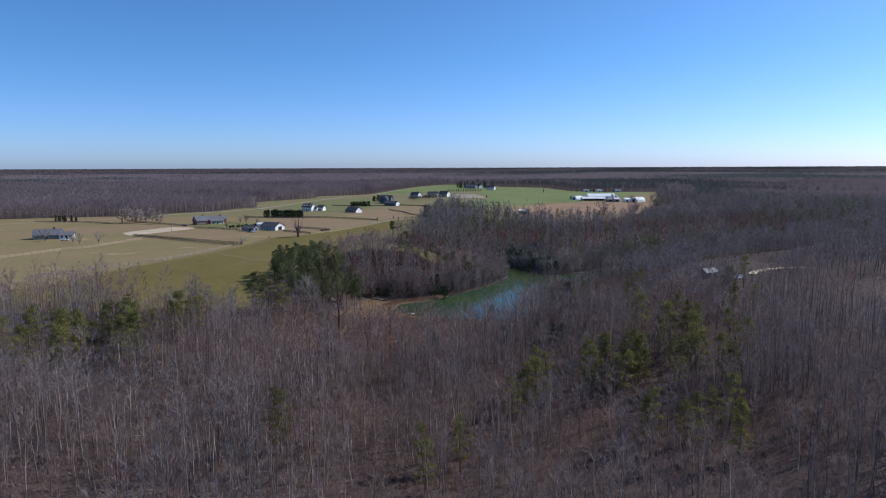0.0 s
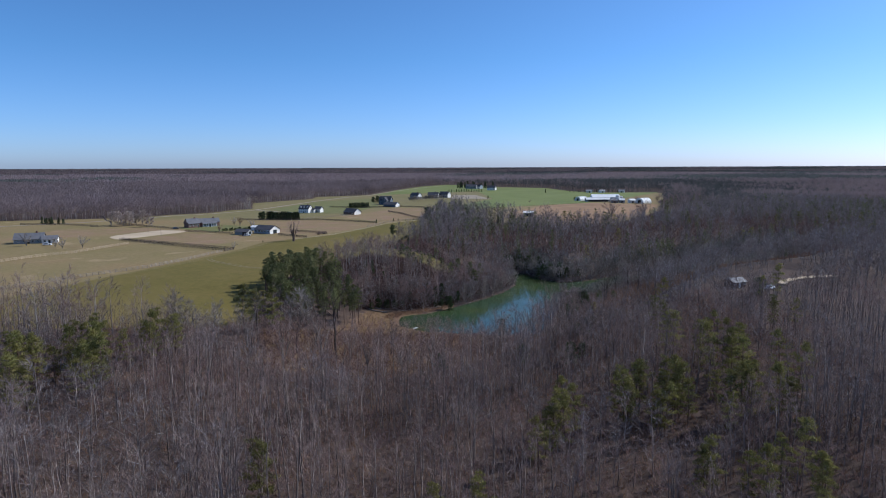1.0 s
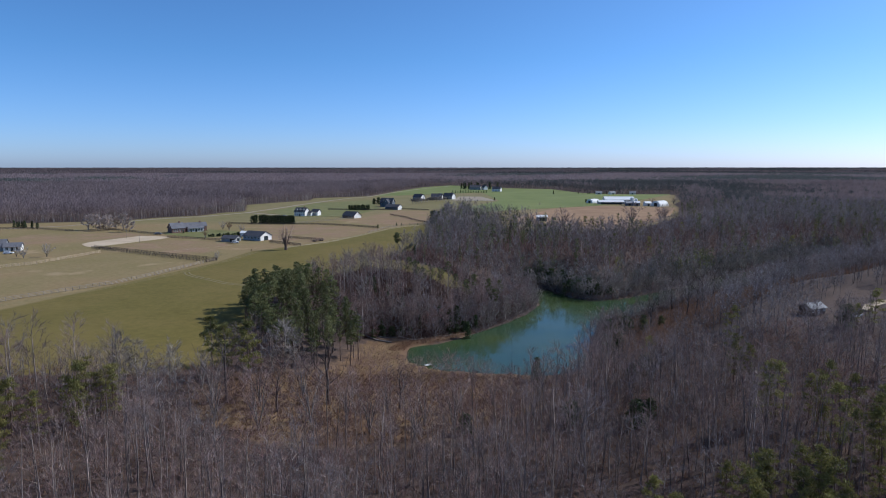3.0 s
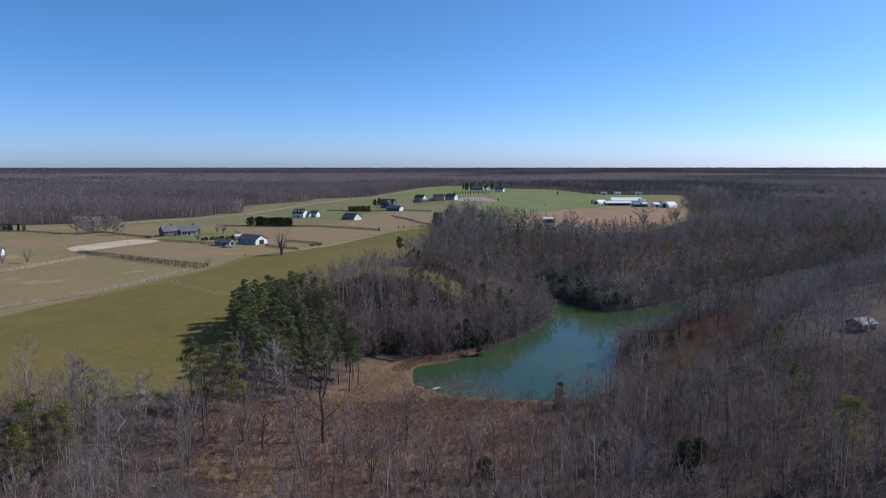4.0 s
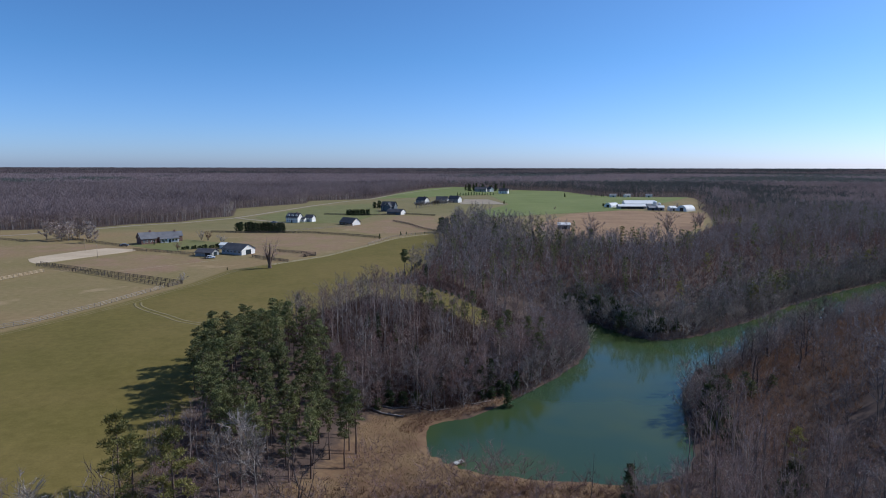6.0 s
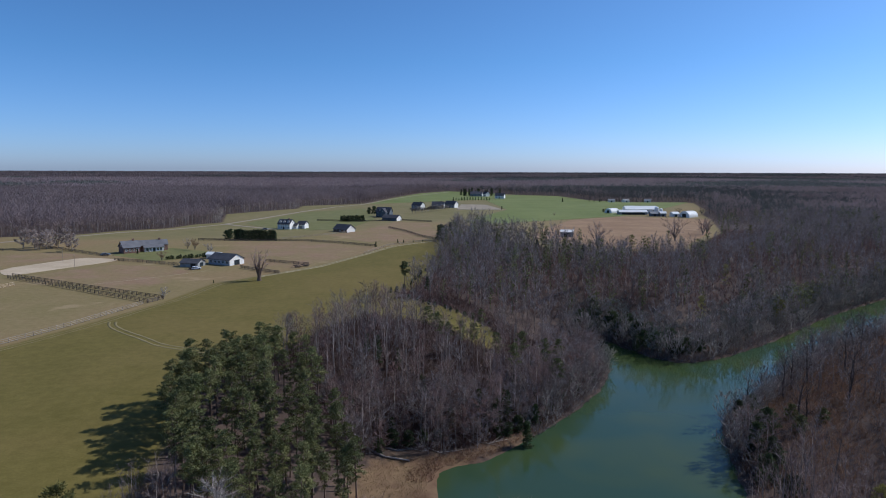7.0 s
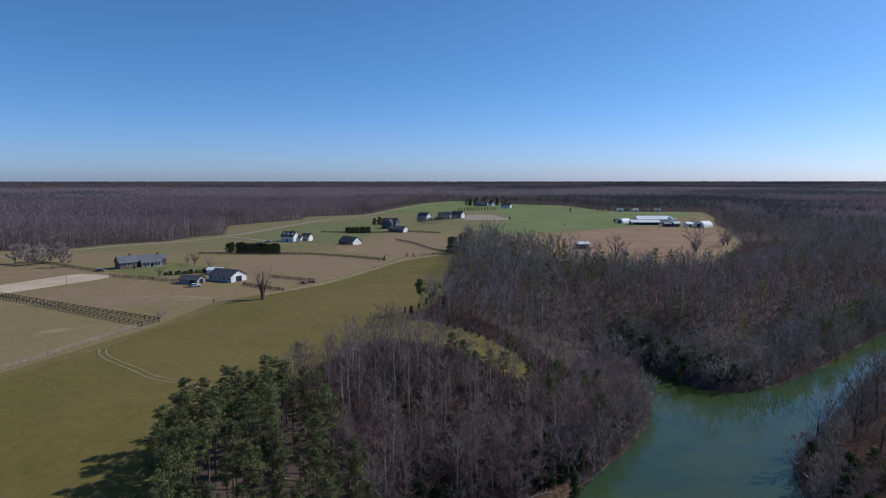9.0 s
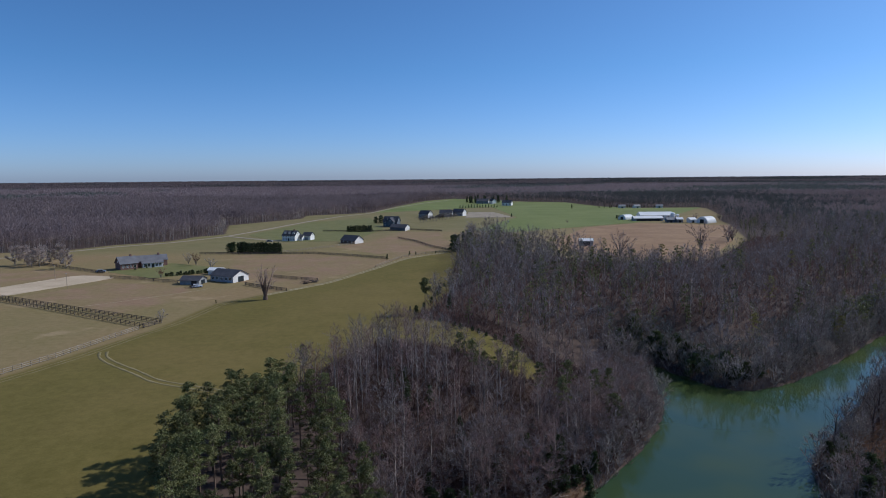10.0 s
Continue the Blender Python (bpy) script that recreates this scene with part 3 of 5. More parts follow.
def needles(g, centres, sizes, count, length, width):
    """Tufts of needle sprays round the centres: flat-bottomed cushions that rise to a crown."""
    n = len(centres)
    o = unit(g.normal(0, 1, (n, count, 3))) * g.uniform(0.15, 1.0, (n, count, 1)) ** 0.6 * 0.55 * sizes[:, None, None]
    o[..., 2] = np.abs(o[..., 2]) * 0.75 - 0.08 * sizes[:, None]
    out = unit(unit(o) * 0.8 + unit(centres * np.array([1, 1, 0]))[:, None] * 0.7 + np.array([0, 0, 0.35]) + g.normal(0, 0.28, o.shape)).reshape(-1, 3)
    d = unit(unit(o) * 0.8 + g.normal(0, 0.55, o.shape) + np.array([0, 0, 0.35])).reshape(-1, 3)
    p = (centres[:, None] + o * 0.8).reshape(-1, 3)
    s = (np.repeat(sizes, count) * g.uniform(0.6, 1.2, n * count))[:, None]
    side = unit(np.cross(d, out)) * width * s / 2
    v = np.stack((p - side, p + side, p + d * length * s), 1).reshape(-1, 3)
    return v, np.arange(len(v)).reshape(-1, 3)


def pine_tree(seed, h, boughs, tufts, count, low=0.4, spread=0.2, tuft=0.8, sides=6, full_base=False, leaf=0.10, sprig=0.34):
    g = np.random.default_rng(seed)
    t = np.array([-0.03, 0.25, 0.6, 1.0])
    spine = np.zeros((4, 3))
    spine[:, 2] = t * h
    spine[1:, :2] = np.cumsum(g.normal(0, 0.012 * h, (3, 2)), 0)
    rad = 0.0125 * h * np.array([1.3, 1.0, 0.62, 0.08])
    trunk = [tubes(spine[i], spine[i + 1], rad[i], rad[i + 1], sides) for i in range(3)]
    u = low + (0.99 - low) * ((np.arange(boughs) + g.uniform(0, 1, boughs)) / boughs)
    base = np.stack([np.interp(u, t, spine[:, c]) for c in range(3)], 1)
    az = np.arange(boughs) * 2.4 + g.uniform(-0.6, 0.6, boughs)
    full = np.sin(np.clip((u - low) / (1 - low), 0, 1) * 2.2 + 0.75) if not full_base else 1.05 - (u - low) / (1 - low)
    ln = h * spread * np.clip(full, 0.15, 1) * g.uniform(0.65, 1.2, boughs)
    el = np.radians(-5 + 45 * u + g.uniform(-12, 12, boughs))
    d = np.stack((np.cos(el) * np.cos(az), np.cos(el) * np.sin(az), np.sin(el)), 1)
    tip = base + d * ln[:, None]
    trunk.append(tubes(base, tip, 0.0035 * h, 0.0))
    bi = np.repeat(np.arange(boughs), tufts)
    w = g.uniform(0.35, 1.05, len(bi))
    c = base[bi] + (tip - base)[bi] * w[:, None] + g.normal(0, 0.022 * h, (len(bi), 3)) * np.array([1, 1, 0.6])
    size = tuft * g.uniform(0.7, 1.35, len(bi))
    return joined(trunk), needles(g, c, size, count, sprig, leaf)


def scatter(seed, box, gap, keep, jitter=0.45):
    """Places on a shaken grid in a box where keep(x, y) holds."""
    g = np.random.default_rng(seed)
    x0, y0, x1, y1 = box
    gx, gy = np.meshgrid(np.arange(x0, x1, gap), np.arange(y0, y1, gap))
    x = (gx + g.uniform(-jitter, jitter, gx.shape) * gap).ravel()
    y = (gy + g.uniform(-jitter, jitter, gx.shape) * gap).ravel()
    k = keep(x, y)
    return x[k], y[k]


def in_view(x, y, margin=16):
    """Whether a place is within the sector of land that the flight looks over."""
    return (x > -0.66 * (y - 12) - margin) & (x < 0.82 * (y - 12) + margin) & (y > 60)


def spread_copies(name, kinds, x, y, z, scale, seed, material, label, category):
    """One mesh of stuff: many trees, each one of the kinds, turned and scaled."""
    g = np.random.default_rng(seed)
    which, turn = g.integers(0, len(kinds), len(x)), g.uniform(0, 2 * math.pi, len(x))
    lean = g.normal(0, 0.03, (len(x), 2))
    vs, fs, own, n = [], [], [], 0
    for k, (v, f) in enumerate(kinds):
        s = np.flatnonzero(which == k)
        if not len(s):
            continue
        c, sn = np.cos(turn[s])[:, None], np.sin(turn[s])[:, None]
        q = scale[s][:, None]
        vx, vy, vz = v[:, 0][None], v[:, 1][None], v[:, 2][None]
        w = np.stack(((vx * c - vy * sn) * q + x[s][:, None] + vz * q * lean[s, :1], (vx * sn + vy * c) * q + y[s][:, None] + vz * q * lean[s, 1:], vz * q + z[s][:, None]), -1)
        vs.append(w.reshape(-1, 3))
        own.append(np.repeat((x[s] * 0.731 + y[s] * 0.417) % 1.0, len(v)))
        fs.append((f[None] + (np.arange(len(s)) * len(v))[:, None, None]).reshape(-1, 3) + n)
        n += w.shape[0] * w.shape[1]
    if not vs:
        return None
    me = mesh_of(name, np.concatenate(vs), np.concatenate(fs), material)
    me.attributes.new("tree", "FLOAT", "POINT").data.foreach_set("value", np.concatenate(own).astype(np.float32))
    return tagged(new(name, me), label, category, kind="stuff")


def wooded(x, y, pond_gap=1.5, edge=1.0):
    k = (inside_by(OPEN, x, y) < -edge) & (inside_by(POND, x, y) < -pond_gap) & (inside_by(GLADE, x, y) < -1) & (inside_by(CLEARING, x, y) < 0)
    return k & (inside_by(PINES, x, y) < 0)


PINES = [(-58.5, 264), (-58, 288), (-46, 297), (-36, 292), (-29, 274), (-21, 260), (-22, 240), (-36, 232), (-46, 239), (-53, 251)]

# ---- woods ----
SLIM = [wood_tree(100 + i, 14, 2.6 + 0.25 * i, 0.40 + 0.03 * (i % 3), 7, 4, 6, 0.105 + 0.01 * (i % 3), 0.030, 0.034, 1.25, 4, 1.5) for i in range(7)]
BROAD = [wood_tree(120 + i, 12.5, 6.4 + 0.5 * i, 0.26, 11, 5, 9, 0.15, 0.055, 0.036, 1.35, 4, 0.8) for i in range(5)]
FARTREES = [wood_tree(200 + i, 14, 4.2 + 0.5 * i, 0.30, 8, 5, 6, 0.13, 0.05, 0.085, 1.5, 3, 1.1) for i in range(6)]
FARKINDS, FARPOLES = [k[1] for k in FARTREES], [k[0] for k in FARTREES]
THICKETS = [wood_tree(380 + i, 4.2, 3.4, 0.05, 7, 3, 5, 0.03, 0.03, 0.045, 0.95, 3, 1.0)[1] for i in range(5)]
ROUNDKINDS = [joined(wood_tree(610 + i, 7.5, 6.5, 0.06, 15, 6, 12, 0.09, 0.04, 0.036, 0.95, 5, 0.7)) for i in range(4)]
FARPINES = [joined(pine_tree(400 + i, 14, 15, 2, 9, 0.30, 0.17, 1.5, 3, False, 0.26)) for i in range(4)]
SHRUBKINDS = [joined(bare_tree(300 + i, 5, 7, 4, 10, 0.007, 0.09, 0.58, 0.02, 3)) for i in range(5)]
SHOREKINDS = [joined(bare_tree(330 + i, 6.5, 9, 5, 11, 0.007, 0.10, 0.50, 0.02, 3)) for i in range(5)]
SPIKEKINDS = [joined(wood_tree(350 + i, 14, 4.6 + 0.4 * i, 0.25, 6, 3, 4, 0.13, 0.09, 0.20, 1.9, 3, 1.0)) for i in range(5)]


GREENS = ((-72, 172, 11, 11, 13), (-66, 186, 7, 5, 6), (-80, 155, 10, 10, 12), (-92, 166, 7, 9, 6), (-68, 160, 6, 7, 6), (45, 152, 9, 9, 10), (57, 147, 12, 9, 12), (72, 162, 9, 12, 10), (68, 184, 7, 6, 7),
          (26, 147, 5, 6, 5), (48, 114, 9, 9, 8), (102, 203, 4, 4, 3), (4, 112, 5, 6, 3), (-27, 119, 3, 3, 2), (22, 138, 4, 4, 3), (55.6, 237, 2, 2, 1), (82, 242, 2, 2, 1), (118, 234, 3, 3, 2), (70, 211, 3, 3, 2))


def thinned(x, y):
    """Keeps two of five leafless trees where evergreens stand."""
    near = np.zeros(np.shape(x), bool)
    for cx, cy, rx, ry, _ in GREENS:
        near |= ((x - cx) / rx) ** 2 + ((y - cy) / ry) ** 2 < 1.1
    return ~near | (np.sin(x * 91.7 + y * 57.3) > 0.2)


def sparse(x, y):
    """The scrubby hollow below the dam, where few trees stand."""
    return inside_by(DAM, x, y) > -2


def bank(x, y):
    """The wooded bank between the pines, the meadow and the pond."""
    return (x > -60) & (x < 60) & (y > 262) & (y < 362) & (x < 60 - (y - 310) * 0.1) & ~((y > 345) & (x > 0))


def patches(x, y):
    """How the kinds of trees change from place to place, from 0 to 1."""
    return 0.5 + 0.5 * np.sin(x * 0.055 + 1.5 * np.sin(y * 0.041)) * np.sin(y * 0.049 + 1.2 * np.sin(x * 0.037 + 2) + 0.6)


def stand(x, y):
    """How tall and close the near trees stand, from 0 in the gaps to 1."""
    return 0.5 + 0.5 * np.sin(x * 0.115 + 1.9 * np.sin(y * 0.063 + 1)) * np.sin(y * 0.093 + 1.6 * np.sin(x * 0.071) + 2)


def woods(name, seed, box, gap, kinds, material, label, size, more=None, category="trees", pond_gap=0.5, rim=14.0, poles=None, tallness=False):
    def keep(x, y):
        k = wooded(x, y, pond_gap) & in_view(x, y) & (land(x, y) > WATER - 0.3)
        return k & more(x, y) if more else k
    x, y = scatter(seed, box, gap, keep)
    s = np.random.default_rng(seed + 1).uniform(*size, len(x))
    s *= 1 + 0.14 * np.sin(x * 0.13 + 2 * np.sin(y * 0.09)) * np.sin(y * 0.11 + 1)
    low, wide = (np.where(x > 72, 0.42, 0.75), np.where(x > 72, rim, 8.0)) if rim > 30 else (0.56, rim)
    s *= low + (1 - low) * smooth(-inside_by(OPEN, x, y) / wide)
    s *= 1 + 0.22 * smooth((y - 440) / 60) * smooth((78 - x) / 16) * smooth((x + 30) / 20)
    s *= 1 - ((0.3 + 0.32 * smooth((100 - x) / 18)) if category == "trees" else 0.1) * smooth((inside_by(LOWBANK, x, y) + 4) / 8) - 0.4 * smooth((inside_by(CLEARING, x, y) + 14) / 12)
    if tallness:
        s *= 0.62 + 0.5 * stand(x, y)
    if poles:
        spread_copies("tree_trunks", poles, x, y, land(x, y), s, seed + 2, M_POLE, "slender grey trunks of the leafless woods", category)
    return spread_copies(name, kinds, x, y, land(x, y), s, seed + 2, material, label, category)


woods("bare_woods", 11, (-200, 74, 140, 250), 3.35, [k[1] for k in SLIM], M_TWIG, "dense stand of slim leafless trees on the near slope", (0.62, 1.12),
      lambda x, y: ~sparse(x, y) & ((x < 60) | (y < 245)) & thinned(x, y) & (patches(x, y) < 0.66) & (stand(x, y) > 0.16), poles=[k[0] for k in SLIM], tallness=True)
woods("bare_woods", 12, (-200, 74, 140, 250), 5.9, [k[1] for k in BROAD], M_GREYTWIG, "broad grey leafless trees on the near slope", (0.62, 1.05),
      lambda x, y: ~sparse(x, y) & ((x < 60) | (y < 245)) & thinned(x, y) & (patches(x, y) > 0.40) & (stand(x, y) > 0.10), poles=[k[0] for k in BROAD], tallness=True)
woods("thickets", 28, (-150, 92, 110, 250), 3.6, THICKETS, M_THICKET, "purple-brown leafless thickets between the near trees", (0.6, 1.3),
      lambda x, y: (x < 60) | (y < 245), "shrubs")
woods("bare_woods", 13, (-30, 330, 470, 700), 7.0, FARKINDS, M_GREYTWIG, "leafless grey-brown woods beyond the pond", (0.72, 1.08), lambda x, y: ~bank(x, y) & (patches(x, y) < 0.9), rim=58.0, poles=FARPOLES)
woods("bare_woods", 14, (50, 200, 400, 332), 5.8, FARKINDS, M_GREYTWIG, "leafless grey-brown woods on the far side of the pond", (0.7, 1.1), lambda x, y: (x > 60) & (y >= 245), poles=FARPOLES)
woods("pine_woods", 29, (-10, 372, 470, 700), 9.5, FARPINES, M_NEEDLE, "dark green pines scattered through the leafless woods", (0.55, 1.0), lambda x, y: patches(x, y) > 0.5)
woods("bare_woods", 15, (-900, 240, 1100, 1600), 9, SPIKEKINDS, M_HAZYWOOD, "distant leafless woods round the fields", (0.85, 1.2),
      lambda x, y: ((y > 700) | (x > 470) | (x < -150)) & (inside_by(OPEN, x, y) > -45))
# shrubs along the shore and under the trees
woods("shore_shrubs", 16, (-20, 225, 290, 470), 3.4, SHOREKINDS, M_PALE, "pale leafless shrubs crowding the shore of the pond", (0.55, 1.15),
      lambda x, y: (inside_by(POND, x, y) > -7) & (y > 268) & ((x > 14) | (y > 290)), "shrubs", -0.5)
woods("underbrush", 17, (-60, 240, 130, 400), 8.0, SHRUBKINDS, M_TWIG, "brown leafless underbrush below the trees", (0.45, 0.9),
      lambda x, y: (bank(x, y) | (x > 40) | (inside_by(GLADE, x, y) > -16)) & ~sparse(x, y), "shrubs")


def tussocks(name, seed, box, gap, keep, tall, wide, stems, material, label, category):
    """Low brush or dry grass: clumps of fine upright stems."""
    g = np.random.default_rng(seed)
    x, y = scatter(seed, box, gap, keep)
    n = len(x)
    foot = np.stack((x, y, land(x, y) - 0.05), 1)[:, None] + g.normal(0, 0.22, (n, stems, 3)) * np.array([1, 1, 0])
    h = (tall * g.uniform(0.5, 1.2, n))[:, None, None]
    head = foot + np.stack((g.normal(0, 0.35, (n, stems)), g.normal(0, 0.35, (n, stems)), g.uniform(0.55, 1.0, (n, stems))), -1) * h
    v, f = blades(foot.reshape(-1, 3), head.reshape(-1, 3), wide, g)
    return tagged(new(name, mesh_of(name, v, f, material)), label, category, kind="stuff")


def on_dam(x, y):
    return (inside_by(DAM, x, y) > 0) & (inside_by(POND, x, y) < -1.2) & (inside_by(PINES, x, y) < 1)


tussocks("dry_grass", 18, (-60, 195, 60, 290), 0.62, lambda x, y: on_dam(x, y) & ((y > 232 + 0.25 * x) | (inside_by(POND, x, y) > -6)), 0.45, 0.07, 6, M_HAY, "tan dry grass on the dam", "grass")
tussocks("brush", 19, (-60, 160, 62, 245), 1.05, lambda x, y: on_dam(x, y) & (y < 241 + 0.25 * x) & (inside_by(POND, x, y) < -4), 1.2, 0.07, 11, M_RUST, "dense rust-brown brush below the dam", "brush")
tussocks("brush", 31, (-30, 258, 40, 305), 0.75, lambda x, y: (inside_by(POND, x, y) < -0.2) & (inside_by(POND, x, y) > -5) & (y > 262), 0.9, 0.07, 12, M_RUST, "rusty clumps along the pond's bank", "brush")
tussocks("brush", 32, (-60, 196, 62, 245), 3.3, lambda x, y: on_dam(x, y) & (y < 236 + 0.25 * x), 2.4, 0.06, 26, M_THICKET, "purple-brown bushes below the dam", "brush")
tussocks("brush", 21, (-50, 262, 60, 365), 1.15, lambda x, y: wooded(x, y, 1.0) & bank(x, y) & ~sparse(x, y), 2.3, 0.10, 13, M_BRUSH, "dark leafless brush under the trees of the bank", "brush")
tussocks("brush", 22, (-40, 342, 60, 400), 1.1, lambda x, y: wooded(x, y, 1.0) & (inside_by(GLADE, x, y) > -14) & ~bank(x, y), 2.0, 0.09, 11, M_BRUSH, "dark leafless brush along the glade", "brush")
tussocks("brush", 27, (-30, 375, 420, 620), 2.6, lambda x, y: wooded(x, y, 3.0) & in_view(x, y, 0) & (x < 0.75 * y), 3.6, 0.17, 9, M_BRUSH, "dense leafless brush under the woods beyond the pond", "brush")
tussocks("brush", 23, (-90, 110, 100, 250), 1.75, lambda x, y: wooded(x, y, 1.0) & ~sparse(x, y) & in_view(x, y, 0), 2.0, 0.085, 8, M_RUST, "red-brown brush below the near trees", "brush")
tussocks("brush", 25, (-14, 262, 260, 470), 0.95, lambda x, y: (inside_by(POND, x, y) > -4.0) & (inside_by(POND, x, y) < 0.5) & ((x > 14) | (y > 290)), 2.3, 0.075, 12, M_GREYTWIG, "leafless brush hanging over the water", "brush")
tussocks("brush", 26, (48, 242, 252, 415), 1.5, lambda x, y: (inside_by(LOWBANK, x, y) > 0) & (inside_by(POND, x, y) < 0), 2.3, 0.07, 14, M_RUST, "red-brown brush on the low bank", "brush")
tussocks("brush", 24, (55, 240, 130, 345), 1.6, lambda x, y: wooded(x, y, 0.3) & (inside_by(POND, x, y) > -22), 1.9, 0.09, 10, M_RUST, "red-brown brush on the far bank", "brush")


def noise_field(x, y):
    return 0.5 + 0.22 * np.sin(x * 0.0061 + 1.3 * np.sin(y * 0.0043)) + 0.22 * np.sin(y * 0.0052 + 1.7 * np.sin(x * 0.0037 + 1)) + 0.1 * np.sin(x * 0.021 + y * 0.017)


def brush_canopy(seed, y0, y1, gap, stems, wide):
    """Leafless crowns far off, as bundles of upright boughs."""
    g = np.random.default_rng(seed)
    x, y = scatter(seed, (-0.9 * y1, y0, 0.9 * y1, y1), gap, lambda x, y: wooded(x, y, edge=6) & in_view(x, y, 60) & ((y > 700) | (x > 470) | (x < -150)))
    # evergreens thicken to the right, partly to put backlit shade on that side
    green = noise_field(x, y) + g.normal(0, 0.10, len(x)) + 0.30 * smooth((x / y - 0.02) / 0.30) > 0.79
    for name, sel, mat, label in (("far_woods", ~green, M_HAZYWOOD, "leafless purple-grey woods beyond the fields"), ("far_evergreens", green, M_HAZYGREEN, "dark evergreens among the leafless woods, haze painted into them")):
        n = int(sel.sum())
        top = g.uniform(10.5, 15.5, n)
        a, r = g.uniform(0, 2 * math.pi, (n, stems)), gap * 0.7 * np.sqrt(g.uniform(0, 1, (n, stems)))
        low = top[:, None] * (0.90 - 0.42 * (r / (gap * 0.7)) ** 2 - 0.12 * g.uniform(0, 1, a.shape))
        foot = np.stack((x[sel][:, None] + 0.55 * r * np.cos(a), y[sel][:, None] + 0.55 * r * np.sin(a), low), -1)
        head = np.stack((x[sel][:, None] + r * np.cos(a), y[sel][:, None] + r * np.sin(a), low + top[:, None] * g.uniform(0.08, 0.20, a.shape)), -1)
        lift = 13.0 * smooth((y[sel] - 1700) / 3200)
        foot[..., 2] += lift[:, None]
        head[..., 2] += lift[:, None]
        stem = np.stack((x[sel], y[sel], lift), -1)
        v, f = joined([blades(foot.reshape(-1, 3), head.reshape(-1, 3), wide * 1.9, g), blades(stem, stem + np.stack((g.normal(0, 0.4, n), g.normal(0, 0.4, n), top * 0.8), -1), wide, g)])
        tagged(new(name, mesh_of(name, v, f, mat)), label, "trees", kind="stuff")


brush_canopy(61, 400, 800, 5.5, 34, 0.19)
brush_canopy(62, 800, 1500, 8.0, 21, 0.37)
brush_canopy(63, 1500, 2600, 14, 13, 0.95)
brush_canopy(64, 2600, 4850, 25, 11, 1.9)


def edge_trunks(seed, box, depth, material, label):
    """Pale trunks along the edge of the far woods."""
    g = np.random.default_rng(seed)
    x, y = scatter(seed, box, 3.0, lambda x, y: (inside_by(OPEN, x, y) < -2) & (inside_by(OPEN, x, y) > -depth) & in_view(x, y, 10))
    foot = np.stack((x, y, np.full(len(x), -0.2)), 1)
    head = foot + np.stack((g.normal(0, 0.6, len(x)), g.normal(0, 0.6, len(x)), g.uniform(9, 13.5, len(x))), 1)
    v, f = tubes(foot, head, g.uniform(0.10, 0.2, len(x)), 0.0)
    tagged(new("edge_trunks", mesh_of("edge_trunks", v, f, material)), label, "trees", kind="stuff")


edge_trunks(65, (-640, 480, -60, 1010), 9, M_PALE, "slender pale trunks at the edge of the far woods")


# ---- single trees ----
def tree_meshes(kind, mats):
    return [mesh_of(k, v, f, m) for k, (v, f), m in zip(("trunk", "crown"), kind, mats)]


def tree_thing(name, parts, x, y, size, label, group="", turn=None, lean=0.0):
    """One tree with its trunk and crown, standing on the ground."""
    base = tagged(new(name), label, "tree", group)
    for key, me in zip(("trunk", "crown"), parts):
        new(key, me).parent = base
    turn = dice.uniform(0, 360) if turn is None else turn
    base.matrix_basis = pose(x, y, float(land(x, y)), lean, 0, turn) @ Matrix.Scale(size, 4)
    return base


dice = np.random.default_rng(77)
BARE_MESHES = [tree_meshes(wood_tree(600 + i, 15, (3.6, 6.5, 4.4, 7.5, 3.2, 5.2)[i], (0.42, 0.26, 0.36, 0.22, 0.45, 0.32)[i], 11, 5, 11, 0.135, 0.045, 0.038, 1.3, 6, 1.1),
                           ((M_POLE, M_BARK)[i % 2], (M_TWIG, M_GREYTWIG, M_TWIG, M_GREYTWIG, M_THICKET, M_TWIG)[i])) for i in range(6)]
PALE_MESHES = [tree_meshes(wood_tree(620 + i, 9.5, 4.6, 0.18, 15, 6, 12, 0.11, 0.045, 0.055, 1.0, 6, 1.2), (M_BARK, M_PALE)) for i in range(4)]
GNARL_MESHES = [tree_meshes(bare_tree(640 + i, 13, 10, 4, 6, 0.022, 0.06, 0.62, 0.2, 7), (M_DARKLIMB, M_DARKLIMB)) for i in range(3)]
SNAG_MESHES = [tree_meshes(bare_tree(660 + i, 11, 7, 1, 1, 0.008, 0.04, 0.16, 0.3, 6), (M_BARK, M_TWIG)) for i in range(2)]
PINE_MESHES = [tree_meshes(pine_tree(500 + i, 15, 22, 3, 62, 0.54 - 0.03 * i, 0.165, 1.25, 6, False, 0.085, 0.30), (M_PINEBARK, M_NEEDLE)) for i in range(6)]
YOUNG_MESHES = [tree_meshes(pine_tree(520 + i, 10, 19, 3, 52, 0.20, 0.21, 1.05, 6, False, 0.08, 0.28), (M_PINEBARK, M_YOUNGNEEDLE)) for i in range(4)]
FARM_MESHES = [tree_meshes(bare_tree(680 + i, 5, 12, 6, 16, 0.030, 0.20, 1.05, 0.2, 6, 6, 1.0), (M_BARK, M_PALE)) for i in range(4)]
YOUNG_DARK = [tree_meshes(pine_tree(570 + i, 15, 24, 3, 62, 0.36, 0.18, 1.2, 6, False, 0.085, 0.30), (M_PINEBARK, M_NEEDLE)) for i in range(2)]
LIGHT_MESHES = [tree_meshes(pine_tree(530 + i, 10, 22, 4, 50, 0.20, 0.25, 1.2, 6, False, 0.085, 0.28), (M_PINEBARK, M_YOUNGNEEDLE)) for i in range(2)]
